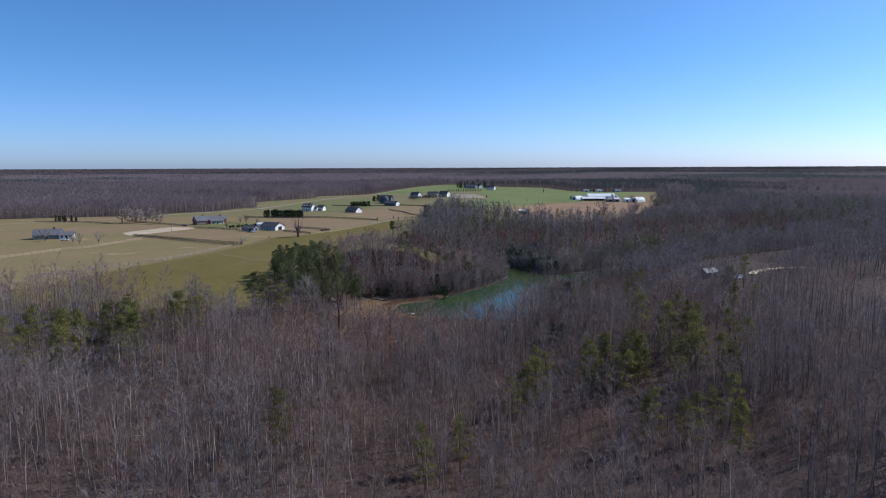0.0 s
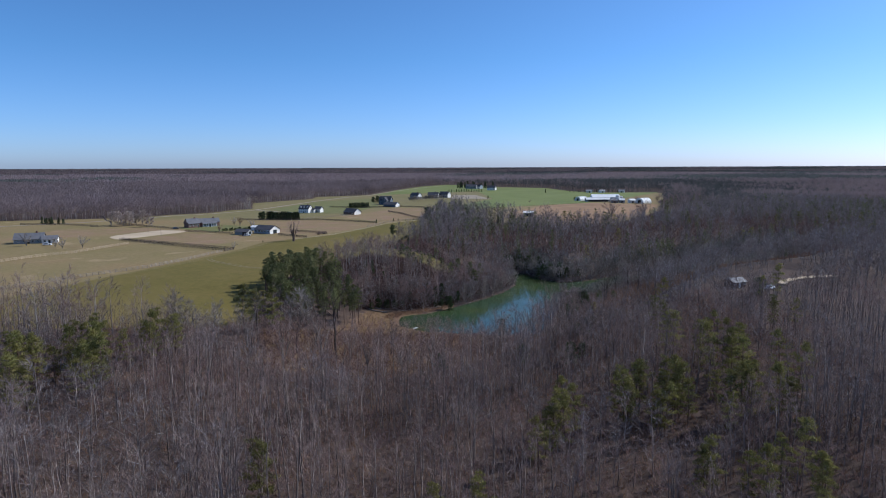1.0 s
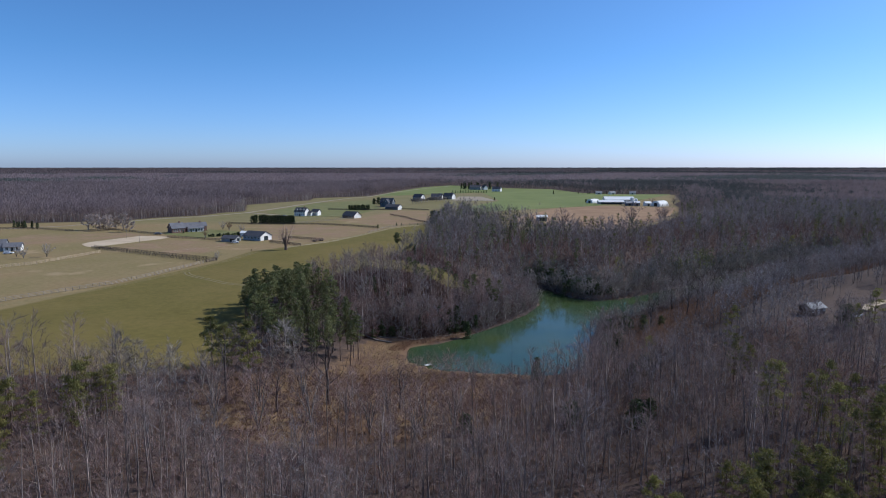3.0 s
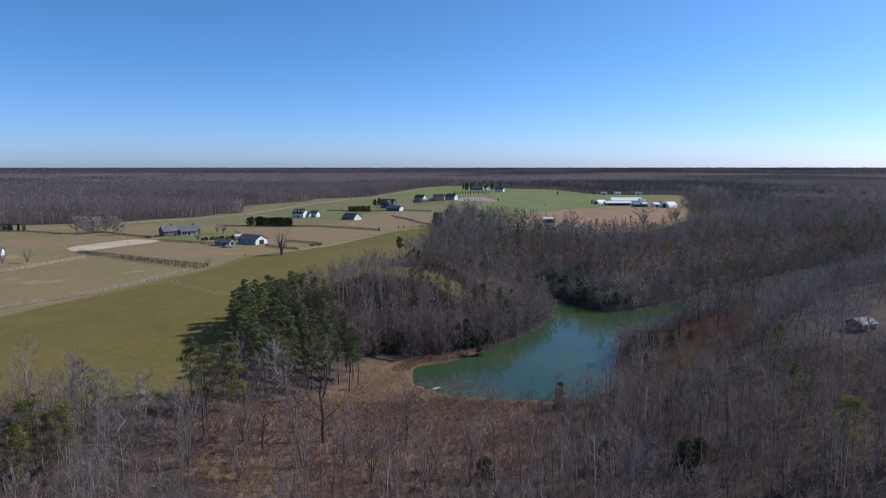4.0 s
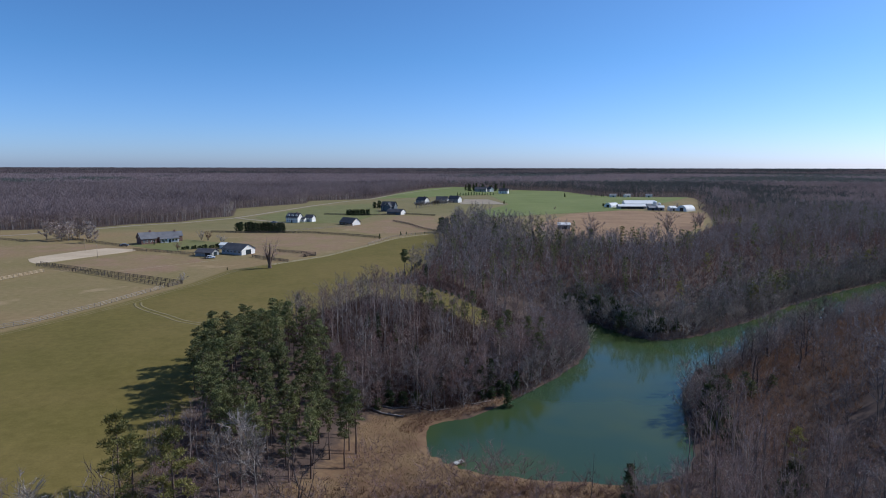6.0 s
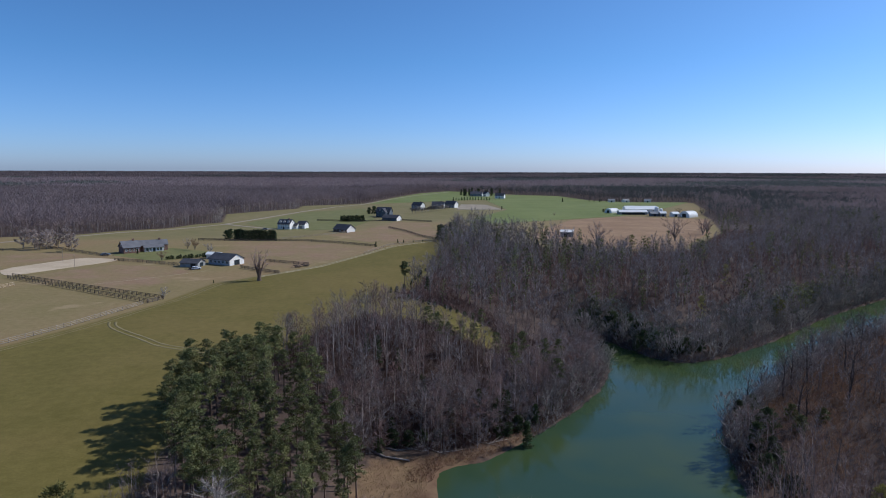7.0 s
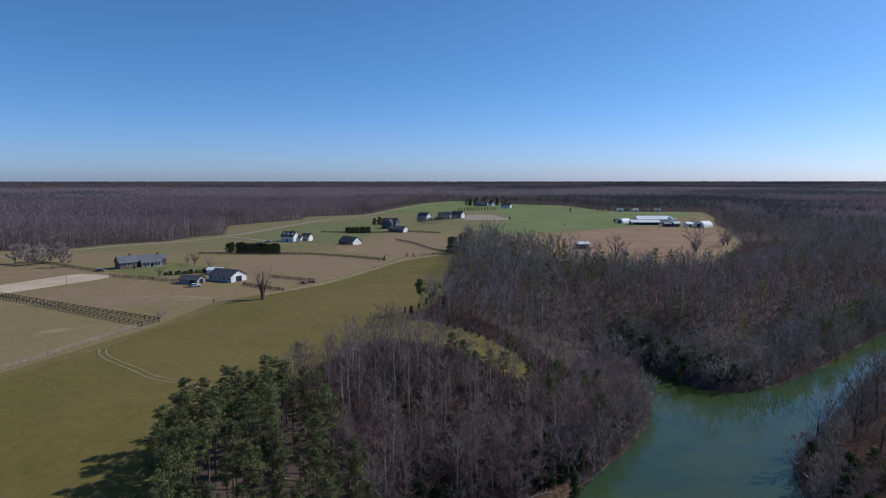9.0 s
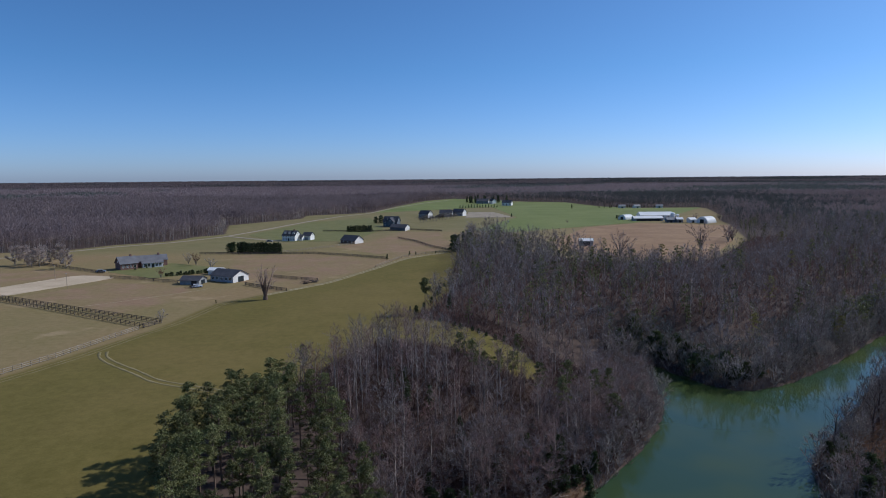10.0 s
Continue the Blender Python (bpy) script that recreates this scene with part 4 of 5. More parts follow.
VASE_MESHES = tree_meshes(vase_tree(700, 12.6, 9.5, 8, 7, 8, 0.08, 0.36), (M_PINEBARK, M_TWIG))
PADDOCK_MESHES = [tree_meshes(wood_tree(710 + i, 9.5, 6.2, 0.14, 18, 9, 16, 0.14, 0.06, 0.16, 1.0, 6, 0.6), (M_BARK, M_TAN)) for i in range(3)]
BUSH_MESHES = [tree_meshes(pine_tree(720 + i, 3.2, 26, 3, 30, 0.0, 0.46, 0.9, 4, False, 0.17), (M_PINEBARK, M_DARKNEEDLE)) for i in range(3)]
OLIVE_MESHES = [tree_meshes(pine_tree(726 + i, 3.6, 24, 3, 34, 0.0, 0.42, 0.95, 4, False, 0.13), (M_PINEBARK, M_NEEDLE)) for i in range(2)]
ELM_MESHES = [tree_meshes(vase_tree(690 + i, 12.5, 13, 10, 8, 9, 0.11, 0.2), (M_BARK, M_TWIG)) for i in range(3)]
GARDEN_MESHES = [tree_meshes(vase_tree(730 + i, 6.5, 6.5, 8, 7, 8, 0.11, 0.09), (M_BARK, (M_PALE, M_RUST)[i % 2])) for i in range(3)]
CEDAR_MESHES = [tree_meshes(pine_tree(540 + i, 6, 26, 3, 28, 0.02, 0.25, 1.05, 5, True, 0.18, 0.34), (M_PINEBARK, M_DARKNEEDLE)) for i in range(3)]

bx, by = scatter(81, (-60, 262, 60, 362), 4.5, lambda x, y: wooded(x, y) & bank(x, y) & ~sparse(x, y) & (x > -46))
for x, y in zip(bx, by):
    rim = 0.7 + 0.3 * float(smooth(-inside_by(OPEN, x, y) / 10))
    tree_thing("bare_tree", BARE_MESHES[dice.integers(0, 6)], x, y, dice.uniform(0.60, 0.92) * rim * (0.8 if x > -8 and y > 312 else 1.0), "leafless grey-brown tree in the wood beside the pond", "trees on the bank")
for seed, gap, mat, label in ((83, 5.2, M_THICKET, "low rounded purple-brown trees crowding the pond's bank"), (84, 4.4, M_GREYTWIG, "low rounded grey trees crowding the pond's bank")):
    bx, by = scatter(seed, (-40, 262, 60, 345), gap, lambda x, y: wooded(x, y) & bank(x, y) & ((inside_by(POND, x, y) > -19) | ((y < 291) & (inside_by(DAM, x, y) > -22))) & (inside_by(DAM, x, y) < -1))
    spread_copies("shore_thickets", ROUNDKINDS, bx, by, land(bx, by), np.random.default_rng(seed).uniform(0.65, 1.15, len(bx)), seed, mat, label, "trees")
px, py = scatter(78, (-66, 226, -18, 304), 4.1, lambda x, y: inside_by(PINES, x, y) > 0)
for x, y in zip(px, py):
    tree_thing("pine_tree", PINE_MESHES[dice.integers(0, 6)], x, y, dice.uniform(0.62, 0.86), "tall green pine with a bare lower trunk", "pines by the meadow")
px, py = scatter(79, (-62, 228, -44, 296), 4.2, lambda x, y: (inside_by(PINES, x, y) > 0) & (inside_by(PINES, x, y) < 9))
for x, y in zip(px, py):
    tree_thing("pine_tree", YOUNG_DARK[dice.integers(0, 2)], x, y, dice.uniform(0.66, 0.84), "full green pine at the edge of the meadow", "pines by the meadow")
tree_thing("pine_tree", tree_meshes(pine_tree(560, 15, 18, 4, 80, 0.60, 0.17, 1.7, 6, False, 0.085, 0.30), (M_PINEBARK, M_NEEDLE)), -13.8, 386.5, 0.78, "lone slender green pine at the wood's edge")
for x, y, s in ((18, 316, 0.75), (23, 311, 0.8), (10, 313, 0.7), (5, 317, 0.65), (28, 317, 0.7), (14, 305, 0.8), (24, 300, 0.75)):
    tree_thing("pine_tree", PINE_MESHES[dice.integers(0, 6)], x, y, s, "slender green pine among leafless trees", "pines on the bank")
for x, y, s in ((-8, 319, 0.7), (-4.7, 314.8, 0.75), (-2, 313.5, 0.65), (1.2, 314.3, 0.7), (8.7, 331, 0.6), (-44, 317, 0.55)):
    tree_thing("pine_tree", PINE_MESHES[dice.integers(0, 6)], x, y, s, "slender green pine among leafless trees", "pines on the bank")
# evergreen bushes stand in for dense leafless shrubs darkened by shade
for x, y, s in ((-19, 272, 1.2), (-16.5, 275, 1.5), (-13, 275.5, 1.4), (-10, 277, 1.3), (-7, 278.5, 1.1), (8.5, 281.5, 1.3), (11, 284, 1.5), (13.5, 287, 1.2), (6, 280.5, 1.0), (26, 301, 1.1), (31, 307, 1.0), (37, 315, 1.1), (43, 326, 1.0), (21, 295, 0.9)):
    tree_thing("evergreen_shrub", BUSH_MESHES[dice.integers(0, 3)], x, y, s * 0.68, "broad dark shrub for shaded leafless brush at the shore", "shore shrubs")
for x, y in ((-54.5, 223.5), (-44.8, 217.5), (-49.3, 216.3)):
    tree_thing("pine_tree", LIGHT_MESHES[dice.integers(0, 2)], x, y, dice.uniform(1.15, 1.35), "young light green pine below the pine stand", "young pines")
bx, by = scatter(86, (50, 326, 290, 470), 4.6, lambda x, y: wooded(x, y, 0.4) & (inside_by(POND, x, y) > -20) & (y > 0.62 * x + 290))
spread_copies("shore_thickets", ROUNDKINDS, bx, by, land(bx, by), np.random.default_rng(86).uniform(0.55, 1.05, len(bx)), 86, M_SAGE, "grey-green rounded shrubs massed along the far shore", "shrubs")
# evergreens among the near woods
for cx, cy, rx, ry, count in GREENS:
    for _ in range(count):
        x, y = cx + dice.uniform(-1, 1) * rx, cy + dice.uniform(-1, 1) * ry
        if wooded(np.array([x]), np.array([y]))[0]:
            tree_thing("pine_tree", YOUNG_MESHES[dice.integers(0, 4)], x, y, dice.uniform(0.85, 1.3), "bushy green pine among leafless trees", "pines in the woods")
for _ in range(13):
    x, y = dice.uniform(-46, 44), dice.uniform(198, 226)
    if sparse(np.array([x]), np.array([y]))[0] and inside_by(POND, x, y) < -6:
        tree_thing("bare_tree", BARE_MESHES[dice.integers(0, 6)], x, y, dice.uniform(0.45, 0.8), "slim leafless tree in the brush below the dam", "trees below the dam")
HOLLOW_MESHES = [tree_meshes(vase_tree(740 + i, 10.5, 7.5, 6, 8, 11, 0.045, 0.12), (M_BARK, (M_TWIG, M_GREYTWIG, M_TWIG)[i])) for i in range(3)]
for x, y, s in ((-31, 211, 1.0), (-12, 206, 0.8), (-39, 204, 0.95), (4, 207, 0.8), (12, 213, 0.85), (30, 217, 1.0), (-52, 207, 0.95), (20, 205, 0.85), (38, 211, 1.0), (26, 224, 0.9), (34, 228, 0.9), (-4, 199, 0.9), (-20, 199, 0.8), (-45, 193, 1.1), (-36, 190, 1.1), (-15, 193, 1.0), (-27, 196, 1.0), (2, 197, 1.1), (-6, 192, 1.0), (-48, 201, 1.0)):
    tree_thing("bare_tree", HOLLOW_MESHES[dice.integers(0, 3)], x, y, s, "leafless tree with spreading grey stems below the dam", "trees below the dam")
# dark bushes mostly stand in for the shade at the far shore's waterline
for x, y, s in ((50, 372, 1.9), (55, 371, 2.1), (59, 366, 2.2), (60, 359, 2.0), (64, 354, 2.1), (63.5, 347, 1.8), (67, 343, 1.9), (70, 338, 1.5), (74, 339, 1.6), (67, 351, 2.0), (56, 377, 2.0), (71, 345, 1.9), (80, 341, 1.3), (47, 366, 1.5), (64, 362, 2.1)):
    tree_thing("evergreen_shrub", BUSH_MESHES[dice.integers(0, 3)], x, y, s * 0.95, "broad dark shrub put in for the shade along the far shore", "shore evergreens")
for _ in range(34):
    x, y = dice.uniform(70, 330), dice.uniform(360, 560)
    if wooded(np.array([x]), np.array([y]))[0]:
        tree_thing("pine_tree", YOUNG_MESHES[dice.integers(0, 4)], x, y, dice.uniform(0.9, 1.3), "green pine among the leafless woods", "pines beyond the pond")
for _ in range(16):
    x, y = dice.uniform(-30, 34), dice.uniform(274, 318)
    if wooded(np.array([x]), np.array([y]), 2.0)[0]:
        tree_thing("cedar_tree", CEDAR_MESHES[dice.integers(0, 3)], x, y, dice.uniform(0.5, 0.9), "dark evergreen shrub under leafless trees", "evergreen shrubs")
for x, y, s in ((6, 284, 1.1), (9, 288, 1.2), (3, 290, 0.9), (56, 268, 1.2), (59, 272, 1.1), (9, 566, 1.5), (11, 570, 1.6), (13, 577, 1.4), (12, 561, 1.2), (12, 277.5, 0.9), (15.5, 287, 0.8), (52, 366, 1.0), (-16.6, 279, 0.6), (-4, 283, 0.7), (54, 259, 0.8), (57, 263, 1.0), (26, 233, 1.0), (60, 344, 0.9), 
                (20, 612, 1.3), (16, 602, 1.1), (24, 618, 1.2), (-5, 392, 0.8), (62, 506, 1.0), (78, 470, 1.2), (-14, 392, 0.4), (-19, 388, 0.35)):
    tree_thing("cedar_tree", CEDAR_MESHES[dice.integers(0, 3)], x, y, s * 1.05, "small dark green cedar at the wood's edge", "cedars")
for x, y, s in ((-25, 208, 1.2), (-34.5, 200, 0.85), (-9.3, 209, 0.8), (-45.7, 202.5, 1.0), (77.8, 287, 0.85)):
    tree_thing("bare_tree", GNARL_MESHES[dice.integers(0, 3)], x, y, s, "crooked leafless tree with dark spreading limbs", "crooked trees")
for x, y, s in ((70, 296, 0.75), (82, 300, 0.8), (88, 306, 0.85), (95, 310, 0.9), (100, 300, 0.85), (110, 316, 0.95), (75, 280, 0.7), (92, 290, 0.8), (104, 322, 0.9), (120, 328, 1.0), (128, 334, 0.95)):
    tree_thing("bare_tree", GNARL_MESHES[dice.integers(0, 3)], x, y, s, "dark leafless tree on the low bank", "trees on the low bank")
for x, y, s in ((9.5, 228, 0.8), (18.9, 232, 0.85), (64.8, 290.5, 0.85), (66, 289.8, 0.8), (25, 222, 0.9), (41.6, 326, 0.42), (42.6, 327, 0.36), (43.2, 326.4, 0.3)):
    tree_thing("dead_tree", SNAG_MESHES[dice.integers(0, 2)], x, y, s, "thin dead tree standing at the water", "dead trees")
for x, y, s in ((-38.5, 229, 1.1), (-35.5, 227, 1.0), (-41, 226, 0.9), (-70, 209, 0.95), (-66, 208, 0.9), (-57, 206, 0.9)):
    tree_thing("bare_tree", PALE_MESHES[dice.integers(0, 4)], x, y, s * 1.15, "pale leafless tree at the edge of the meadow", "pale trees")
for i in range(30):
    u = dice.uniform(0, 1)
    x, y = 78 + 150 * u + dice.uniform(-2, 9), 303 + 92 * u - dice.uniform(0, 11)
    if inside_by(POND, x, y) < -1.5:
        tree_thing("bare_tree", BARE_MESHES[dice.integers(0, 6)], x, y, dice.uniform(0.55, 0.85), "slim leafless tree on the low bank of the pond", "trees on the low bank")
# dark shrubs added to put shade along the low bank's left side
for i in range(15):
    u = i / 14
    tree_thing("evergreen_shrub", BUSH_MESHES[dice.integers(0, 3)], 50 + 17 * u + dice.uniform(0, 3.5), 252 + 42 * u + dice.normal(0, 1), dice.uniform(0.8, 1.5), "dark dense shrub added for the low bank's shaded side", "low bank shrubs")
for x, y, s in ((68, 281, 0.9), (71, 276, 1.1), (66, 287, 0.8), (74, 284, 1.0), (63, 279, 0.9), (70, 292, 0.7), (78, 279, 0.9)):
    tree_thing("evergreen_shrub", OLIVE_MESHES[dice.integers(0, 2)], x, y, s, "olive green shrub on the low bank", "low bank shrubs")
for i in range(16):
    x, y = dice.uniform(-118, -58), dice.uniform(180, 208)
    tree_thing("bare_tree", BARE_MESHES[dice.integers(0, 6)], x, y, dice.uniform(0.95, 1.2), "tall slender leafless tree at the edge of the meadow", "slender trees")
for x, y, s in ((54, 231, 1.2), (50, 227, 1.0), (27, 198, 1.1), (39, 194, 1.2), (43, 197, 0.9), (4.4, 195, 0.9), (118, 244, 1.4), (63, 275, 1.0), (67, 281, 1.1), (62, 284, 0.9)):
    tree_thing("evergreen_shrub", BUSH_MESHES[dice.integers(0, 3)], x, y, s * 1.3, "broad dark evergreen shrub among leafless trees", "evergreen shrubs")
for i in range(11):
    x, y = dice.uniform(14, 44), dice.uniform(204, 231)
    if inside_by(POND, x, y) < -5:
        tree_thing("bare_tree", BARE_MESHES[dice.integers(0, 6)], x, y, dice.uniform(0.72, 1.0), "leafless tree with pale limbs below the dam", "trees below the dam")
for i in range(11):
    u = i / 10
    tree_thing("evergreen_shrub", BUSH_MESHES[dice.integers(0, 3)], -17 + 15 * u + dice.normal(0, 0.8), 386 + 58 * u + dice.normal(0, 1), dice.uniform(0.35, 0.7), "dark evergreen shrub along the meadow's edge", "edge shrubs")
for i in range(13):
    u = i / 12
    tree_thing("evergreen_shrub", BUSH_MESHES[dice.integers(0, 3)], -14 + 27 * u + dice.normal(0, 0.6), 380 - 31 * u - 4 * math.sin(u * 3.1) + dice.normal(0, 0.6), dice.uniform(0.3, 0.55), "low dark shrub along the glade", "edge shrubs")
# trees of the farmland
tree_thing("bare_tree", VASE_MESHES, -74.7, 417.2, 1.08, "large leafless tree with several spreading stems beside the track")
for x, y in ((-234, 529), (-230, 533), (-223.5, 526), (-219, 525.6), (-224.8, 540), (-216, 532), (-213, 536), (-200.5, 516)):
    tree_thing("bare_tree", PADDOCK_MESHES[dice.integers(0, 3)], x, y, dice.uniform(0.85, 1.1), "pale leafless ornamental tree in the paddock", "paddock trees")
for x, y, s in ((-137, 478, 0.6), (-134, 520, 0.8), (-140, 526, 0.7), (-121, 504, 0.7), (-100.8, 381.5, 0.5), (-198, 392, 0.7), (-189, 396, 0.8), (-225, 405, 0.9), (-205, 398, 0.6)):
    tree_thing("bare_tree", GARDEN_MESHES[dice.integers(0, 3)], x, y, s * 1.25, "small leafless tree near the farm houses", "garden trees")
for x, y, s in ((165.5, 558, 1.25), (202, 594, 0.9), (104, 530, 1.15), (214, 612, 0.95), (208, 600, 0.65), (139, 786, 0.25), (270, 790, 0.6), (300, 800, 0.7)):
    tree_thing("bare_tree", ELM_MESHES[dice.integers(0, 3)], x, y, s, "tall leafless tree beside the ploughed field", "field trees")
for i in range(13):
    x, y = -5 + 42 * i / 12, 812 + 66 * i / 12
    tree_thing("bare_tree", FARM_MESHES[i % 4], x, y + dice.uniform(-3, 3), dice.uniform(0.6, 0.85), "small leafless tree in a planted row", "planted row")


# ---- houses and sheds ----
def part(name, bm, material, parent, label="", m=None):
    """Links a bmesh as one mesh under a thing or a part."""
    me = bpy.data.meshes.new(name)
    bmesh.ops.recalc_face_normals(bm, faces=bm.faces[:])
    bm.to_mesh(me)
    bm.free()
    me.materials.append(material)
    ob = new(name, me)
    ob.parent = parent
    if m is not None:
        ob.matrix_basis = m
    return tagged(ob, label)


def box(x0, y0, z0, x1, y1, z1, bevel=0.0, bm=None):
    bm = bm or bmesh.new()
    m = Matrix.Translation(((x0 + x1) / 2, (y0 + y1) / 2, (z0 + z1) / 2)) @ Matrix.Diagonal((x1 - x0, y1 - y0, z1 - z0, 1))
    made = bmesh.ops.create_cube(bm, size=1, matrix=m)
    if bevel:
        edges = list({e for v in made["verts"] for e in v.link_edges})
        bmesh.ops.bevel(bm, geom=edges, offset=bevel, segments=1, affect="EDGES")
    return bm


def prism(outline, x0, x1):
    """A solid along x from an outline in y, z."""
    bm = bmesh.new()
    a, b = [[bm.verts.new((x, y, z)) for y, z in outline] for x in (x0, x1)]
    n = len(outline)
    bm.faces.new(a)
    bm.faces.new(b[::-1])
    for i in range(n):
        bm.faces.new((a[i], a[(i + 1) % n], b[(i + 1) % n], b[i]))
    return bm


def window_part(parent, m, w, h):
    """A window set in a wall: frame, pane."""
    bm = bmesh.new()
    t = 0.09
    for q in ((-w / 2, -h / 2, -w / 2 + t, h / 2), (w / 2 - t, -h / 2, w / 2, h / 2), (-w / 2 + t, h / 2 - t, w / 2 - t, h / 2), (-w / 2 + t, -h / 2, w / 2 - t, -h / 2 + t), (-t / 2, -h / 2 + t, t / 2, h / 2 - t)):
        box(q[0], -0.07, q[1], q[2], 0.02, q[3], bm=bm)
    f = part("window", bm, M_WHITE, parent, "", m)
    part("pane", box(-w / 2 + 0.02, -0.035, -h / 2 + 0.02, w / 2 - 0.02, -0.004, h / 2 - 0.02), M_PANESHADE, f)


def block(parent, cx, cy, rot, length, width, wall, roof, wall_m, roof_m, base=0.0, windows=(), gable_door=None, door=None, dormers=0, chimney=False, over=0.45, upper=True, gable_m=None):
    """A gabled block of a building about cx, cy: walls, roof slopes, windows, doors."""
    m0 = pose(cx, cy, base, 0, 0, rot)
    L, W = length / 2, width / 2
    part("wall", prism([(-W, -0.3), (W, -0.3), (W, wall), (0, wall + roof), (-W, wall)], -L, L), wall_m, parent, "", m0)
    # gable ends take their own colour, white where sunlight is put into it
    if gable_m:
        for e0, e1 in ((-L - 0.06, -L - 0.003), (L + 0.003, L + 0.06)):
            part("gable", prism([(-W, 0.0), (W, 0.0), (W, wall), (0, wall + roof), (-W, wall)], e0, e1), gable_m, parent, "", m0)
        L += 0.06
    tilt = math.atan2(roof, W)
    for s in (-1, 1):
        n = (s * math.sin(tilt) * 0.16, math.cos(tilt) * 0.16)
        eave = (s * (W + over), wall - over * roof / W)
        ridge = (0, wall + roof)
        lo = 0.02
        part("roof", prism([(eave[0] + n[0] * lo, eave[1] + n[1] * lo), (ridge[0], ridge[1] + 0.01), (ridge[0], ridge[1] + 0.19), (eave[0] + n[0], eave[1] + n[1])], -L - over, L + over), roof_m, parent, "", m0)
    for side, z, xs, w, h in windows:
        for x in xs:
            q = pose(x, -W - 0.003, z) if side < 0 else pose(x, W + 0.003, z, 0, 0, 180)
            window_part(parent, m0 @ q, w, h)
    if upper:
        for e, r in ((-L - 0.003, -90), (L + 0.003, 90)):
            window_part(parent, m0 @ pose(e, 0, wall + roof * 0.30, 0, 0, r), 0.9, 1.1)
    # dark door panels paint the shade inside open barns and sheds
    if gable_door:
        w, h, mat = gable_door
        part("door", box(-w / 2, -0.08, 0, w / 2, 0.02, h), mat, parent, "", m0 @ pose(L + 0.003, 0, 0, 0, 0, 90))
    if door:
        x, w, h, mat = door
        part("door", box(-w / 2, -0.08, 0, w / 2, 0.02, h), mat, parent, "", m0 @ pose(x, -W - 0.003, 0))
    for i in range(dormers):
        x = -L + length * (i + 0.5) / dormers
        d = part("dormer", prism([(-0.8, 0), (0.8, 0), (0.8, 1.2), (0, 1.9), (-0.8, 1.2)], -W * 0.75, 0), wall_m, parent, "", m0 @ pose(x, 0, wall + roof * 0.22, 0, 0, 90))
        window_part(parent, m0 @ pose(x, -W * 0.75 - 0.004, wall + roof * 0.22 + 0.75), 0.8, 0.9)
        for s in (-1, 1):
            part("dormer_roof", prism([(s * 0.95, 1.12), (0, 1.93), (0, 2.06), (s * 1.02, 1.22)], -W * 0.75 - 0.2, 0), roof_m, d)
    if chimney:
        part("chimney", box(-0.5, -0.4, wall + roof * 0.4, 0.5, 0.4, wall + roof + 1.1, 0.03), M_BRICK, parent, "", m0 @ pose(L * 0.5, 0, 0))


def building(name, label, category, x, y):
    return tagged(new(name), label, category)


M_BROWNWALL = surface("brown_barn_boards", (0.10, 0.07, 0.05), (0.17, 0.12, 0.09), 3, 0.3, 0.85, 0.2, 0.01)
# the stable's long walls: shade on white boards put into a dim blue-grey
M_SHADEDWALL = surface("shaded_white_boards", (0.30, 0.31, 0.33), (0.42, 0.43, 0.44), 3, 0.3, 0.7, 0.2, 0.01)
M_SLATE = surface("slate_roof", (0.115, 0.112, 0.118), (0.185, 0.18, 0.185), 3, 0.4, 0.85, 0.4, 0.02)
barn = building("stable", "white gabled stable with dark roof and open gable door", "barn", 0, 0)
block(barn, -101.5, 466, -31, 14, 9.5, 2.8, 2.4, M_SHADEDWALL, M_DARKROOF, windows=((-1, 1.6, (-5.4, -2.7, 0, 2.7, 5.4), 1.5, 1.3),), gable_door=(3.4, 2.5, M_PANESHADE), upper=False, gable_m=M_WHITE)
shed = building("shed", "low dark-roofed shed with grey boards and open front", "shed", 0, 0)
block(shed, -115.5, 459, -12, 9, 7, 2.0, 1.5, M_GREYWALL, M_DARKROOF, door=(2.2, 2.6, 1.9, M_PANESHADE), gable_door=(3.0, 1.9, M_PANESHADE), upper=False)
shed = building("shed", "small white lean-to hut behind the stable", "shed", 0, 0)
block(shed, -113, 486, -15, 7, 4, 2.3, 0.9, M_WHITE, M_METALROOF, door=(0, 1.2, 1.9, M_PANESHADE), upper=False)
house = building("brick_house", "red brick house with grey roof and white wing", "house", 0, 0)
block(house, -166.8, 511, 40, 8.5, 8.5, 3.3, 3.2, M_BRICK, M_SLATE, windows=((-1, 1.7, (-2.8, 2.8), 1.2, 1.5), (-1, 1.7, (-0.9, 0.9), 0.9, 1.5)), chimney=True, gable_door=(1.1, 2.1, M_PANESHADE))
block(house, -158.2, 521.5, 30, 15, 7, 3.4, 2.4, M_BRICK, M_SLATE, windows=((-1, 1.6, (-5, 5), 1.1, 1.3),), chimney=True, upper=False)
block(house, -155.8, 516.6, 30, 10, 4.6, 2.5, 1.0, M_WHITE, M_SLATE, windows=((-1, 1.4, (-3.8, -2.0, 1.8, 3.6), 1.2, 1.7),), door=(0, 1.3, 2.1, M_PANESHADE), upper=False)
house = building("white_house", "white two-storey house with dark roof and dormers", "house", 0, 0)
block(house, -105.5, 650, -20, 10.5, 8.5, 4.2, 3.2, M_WHITE, M_DARKROOF, windows=((-1, 1.5, (-4, -2, 2, 4), 0.9, 1.3), (-1, 3.4, (-4, -2, 0, 2, 4), 0.9, 0.9)), door=(0, 1.2, 2.1, M_PANESHADE), dormers=3, chimney=True)
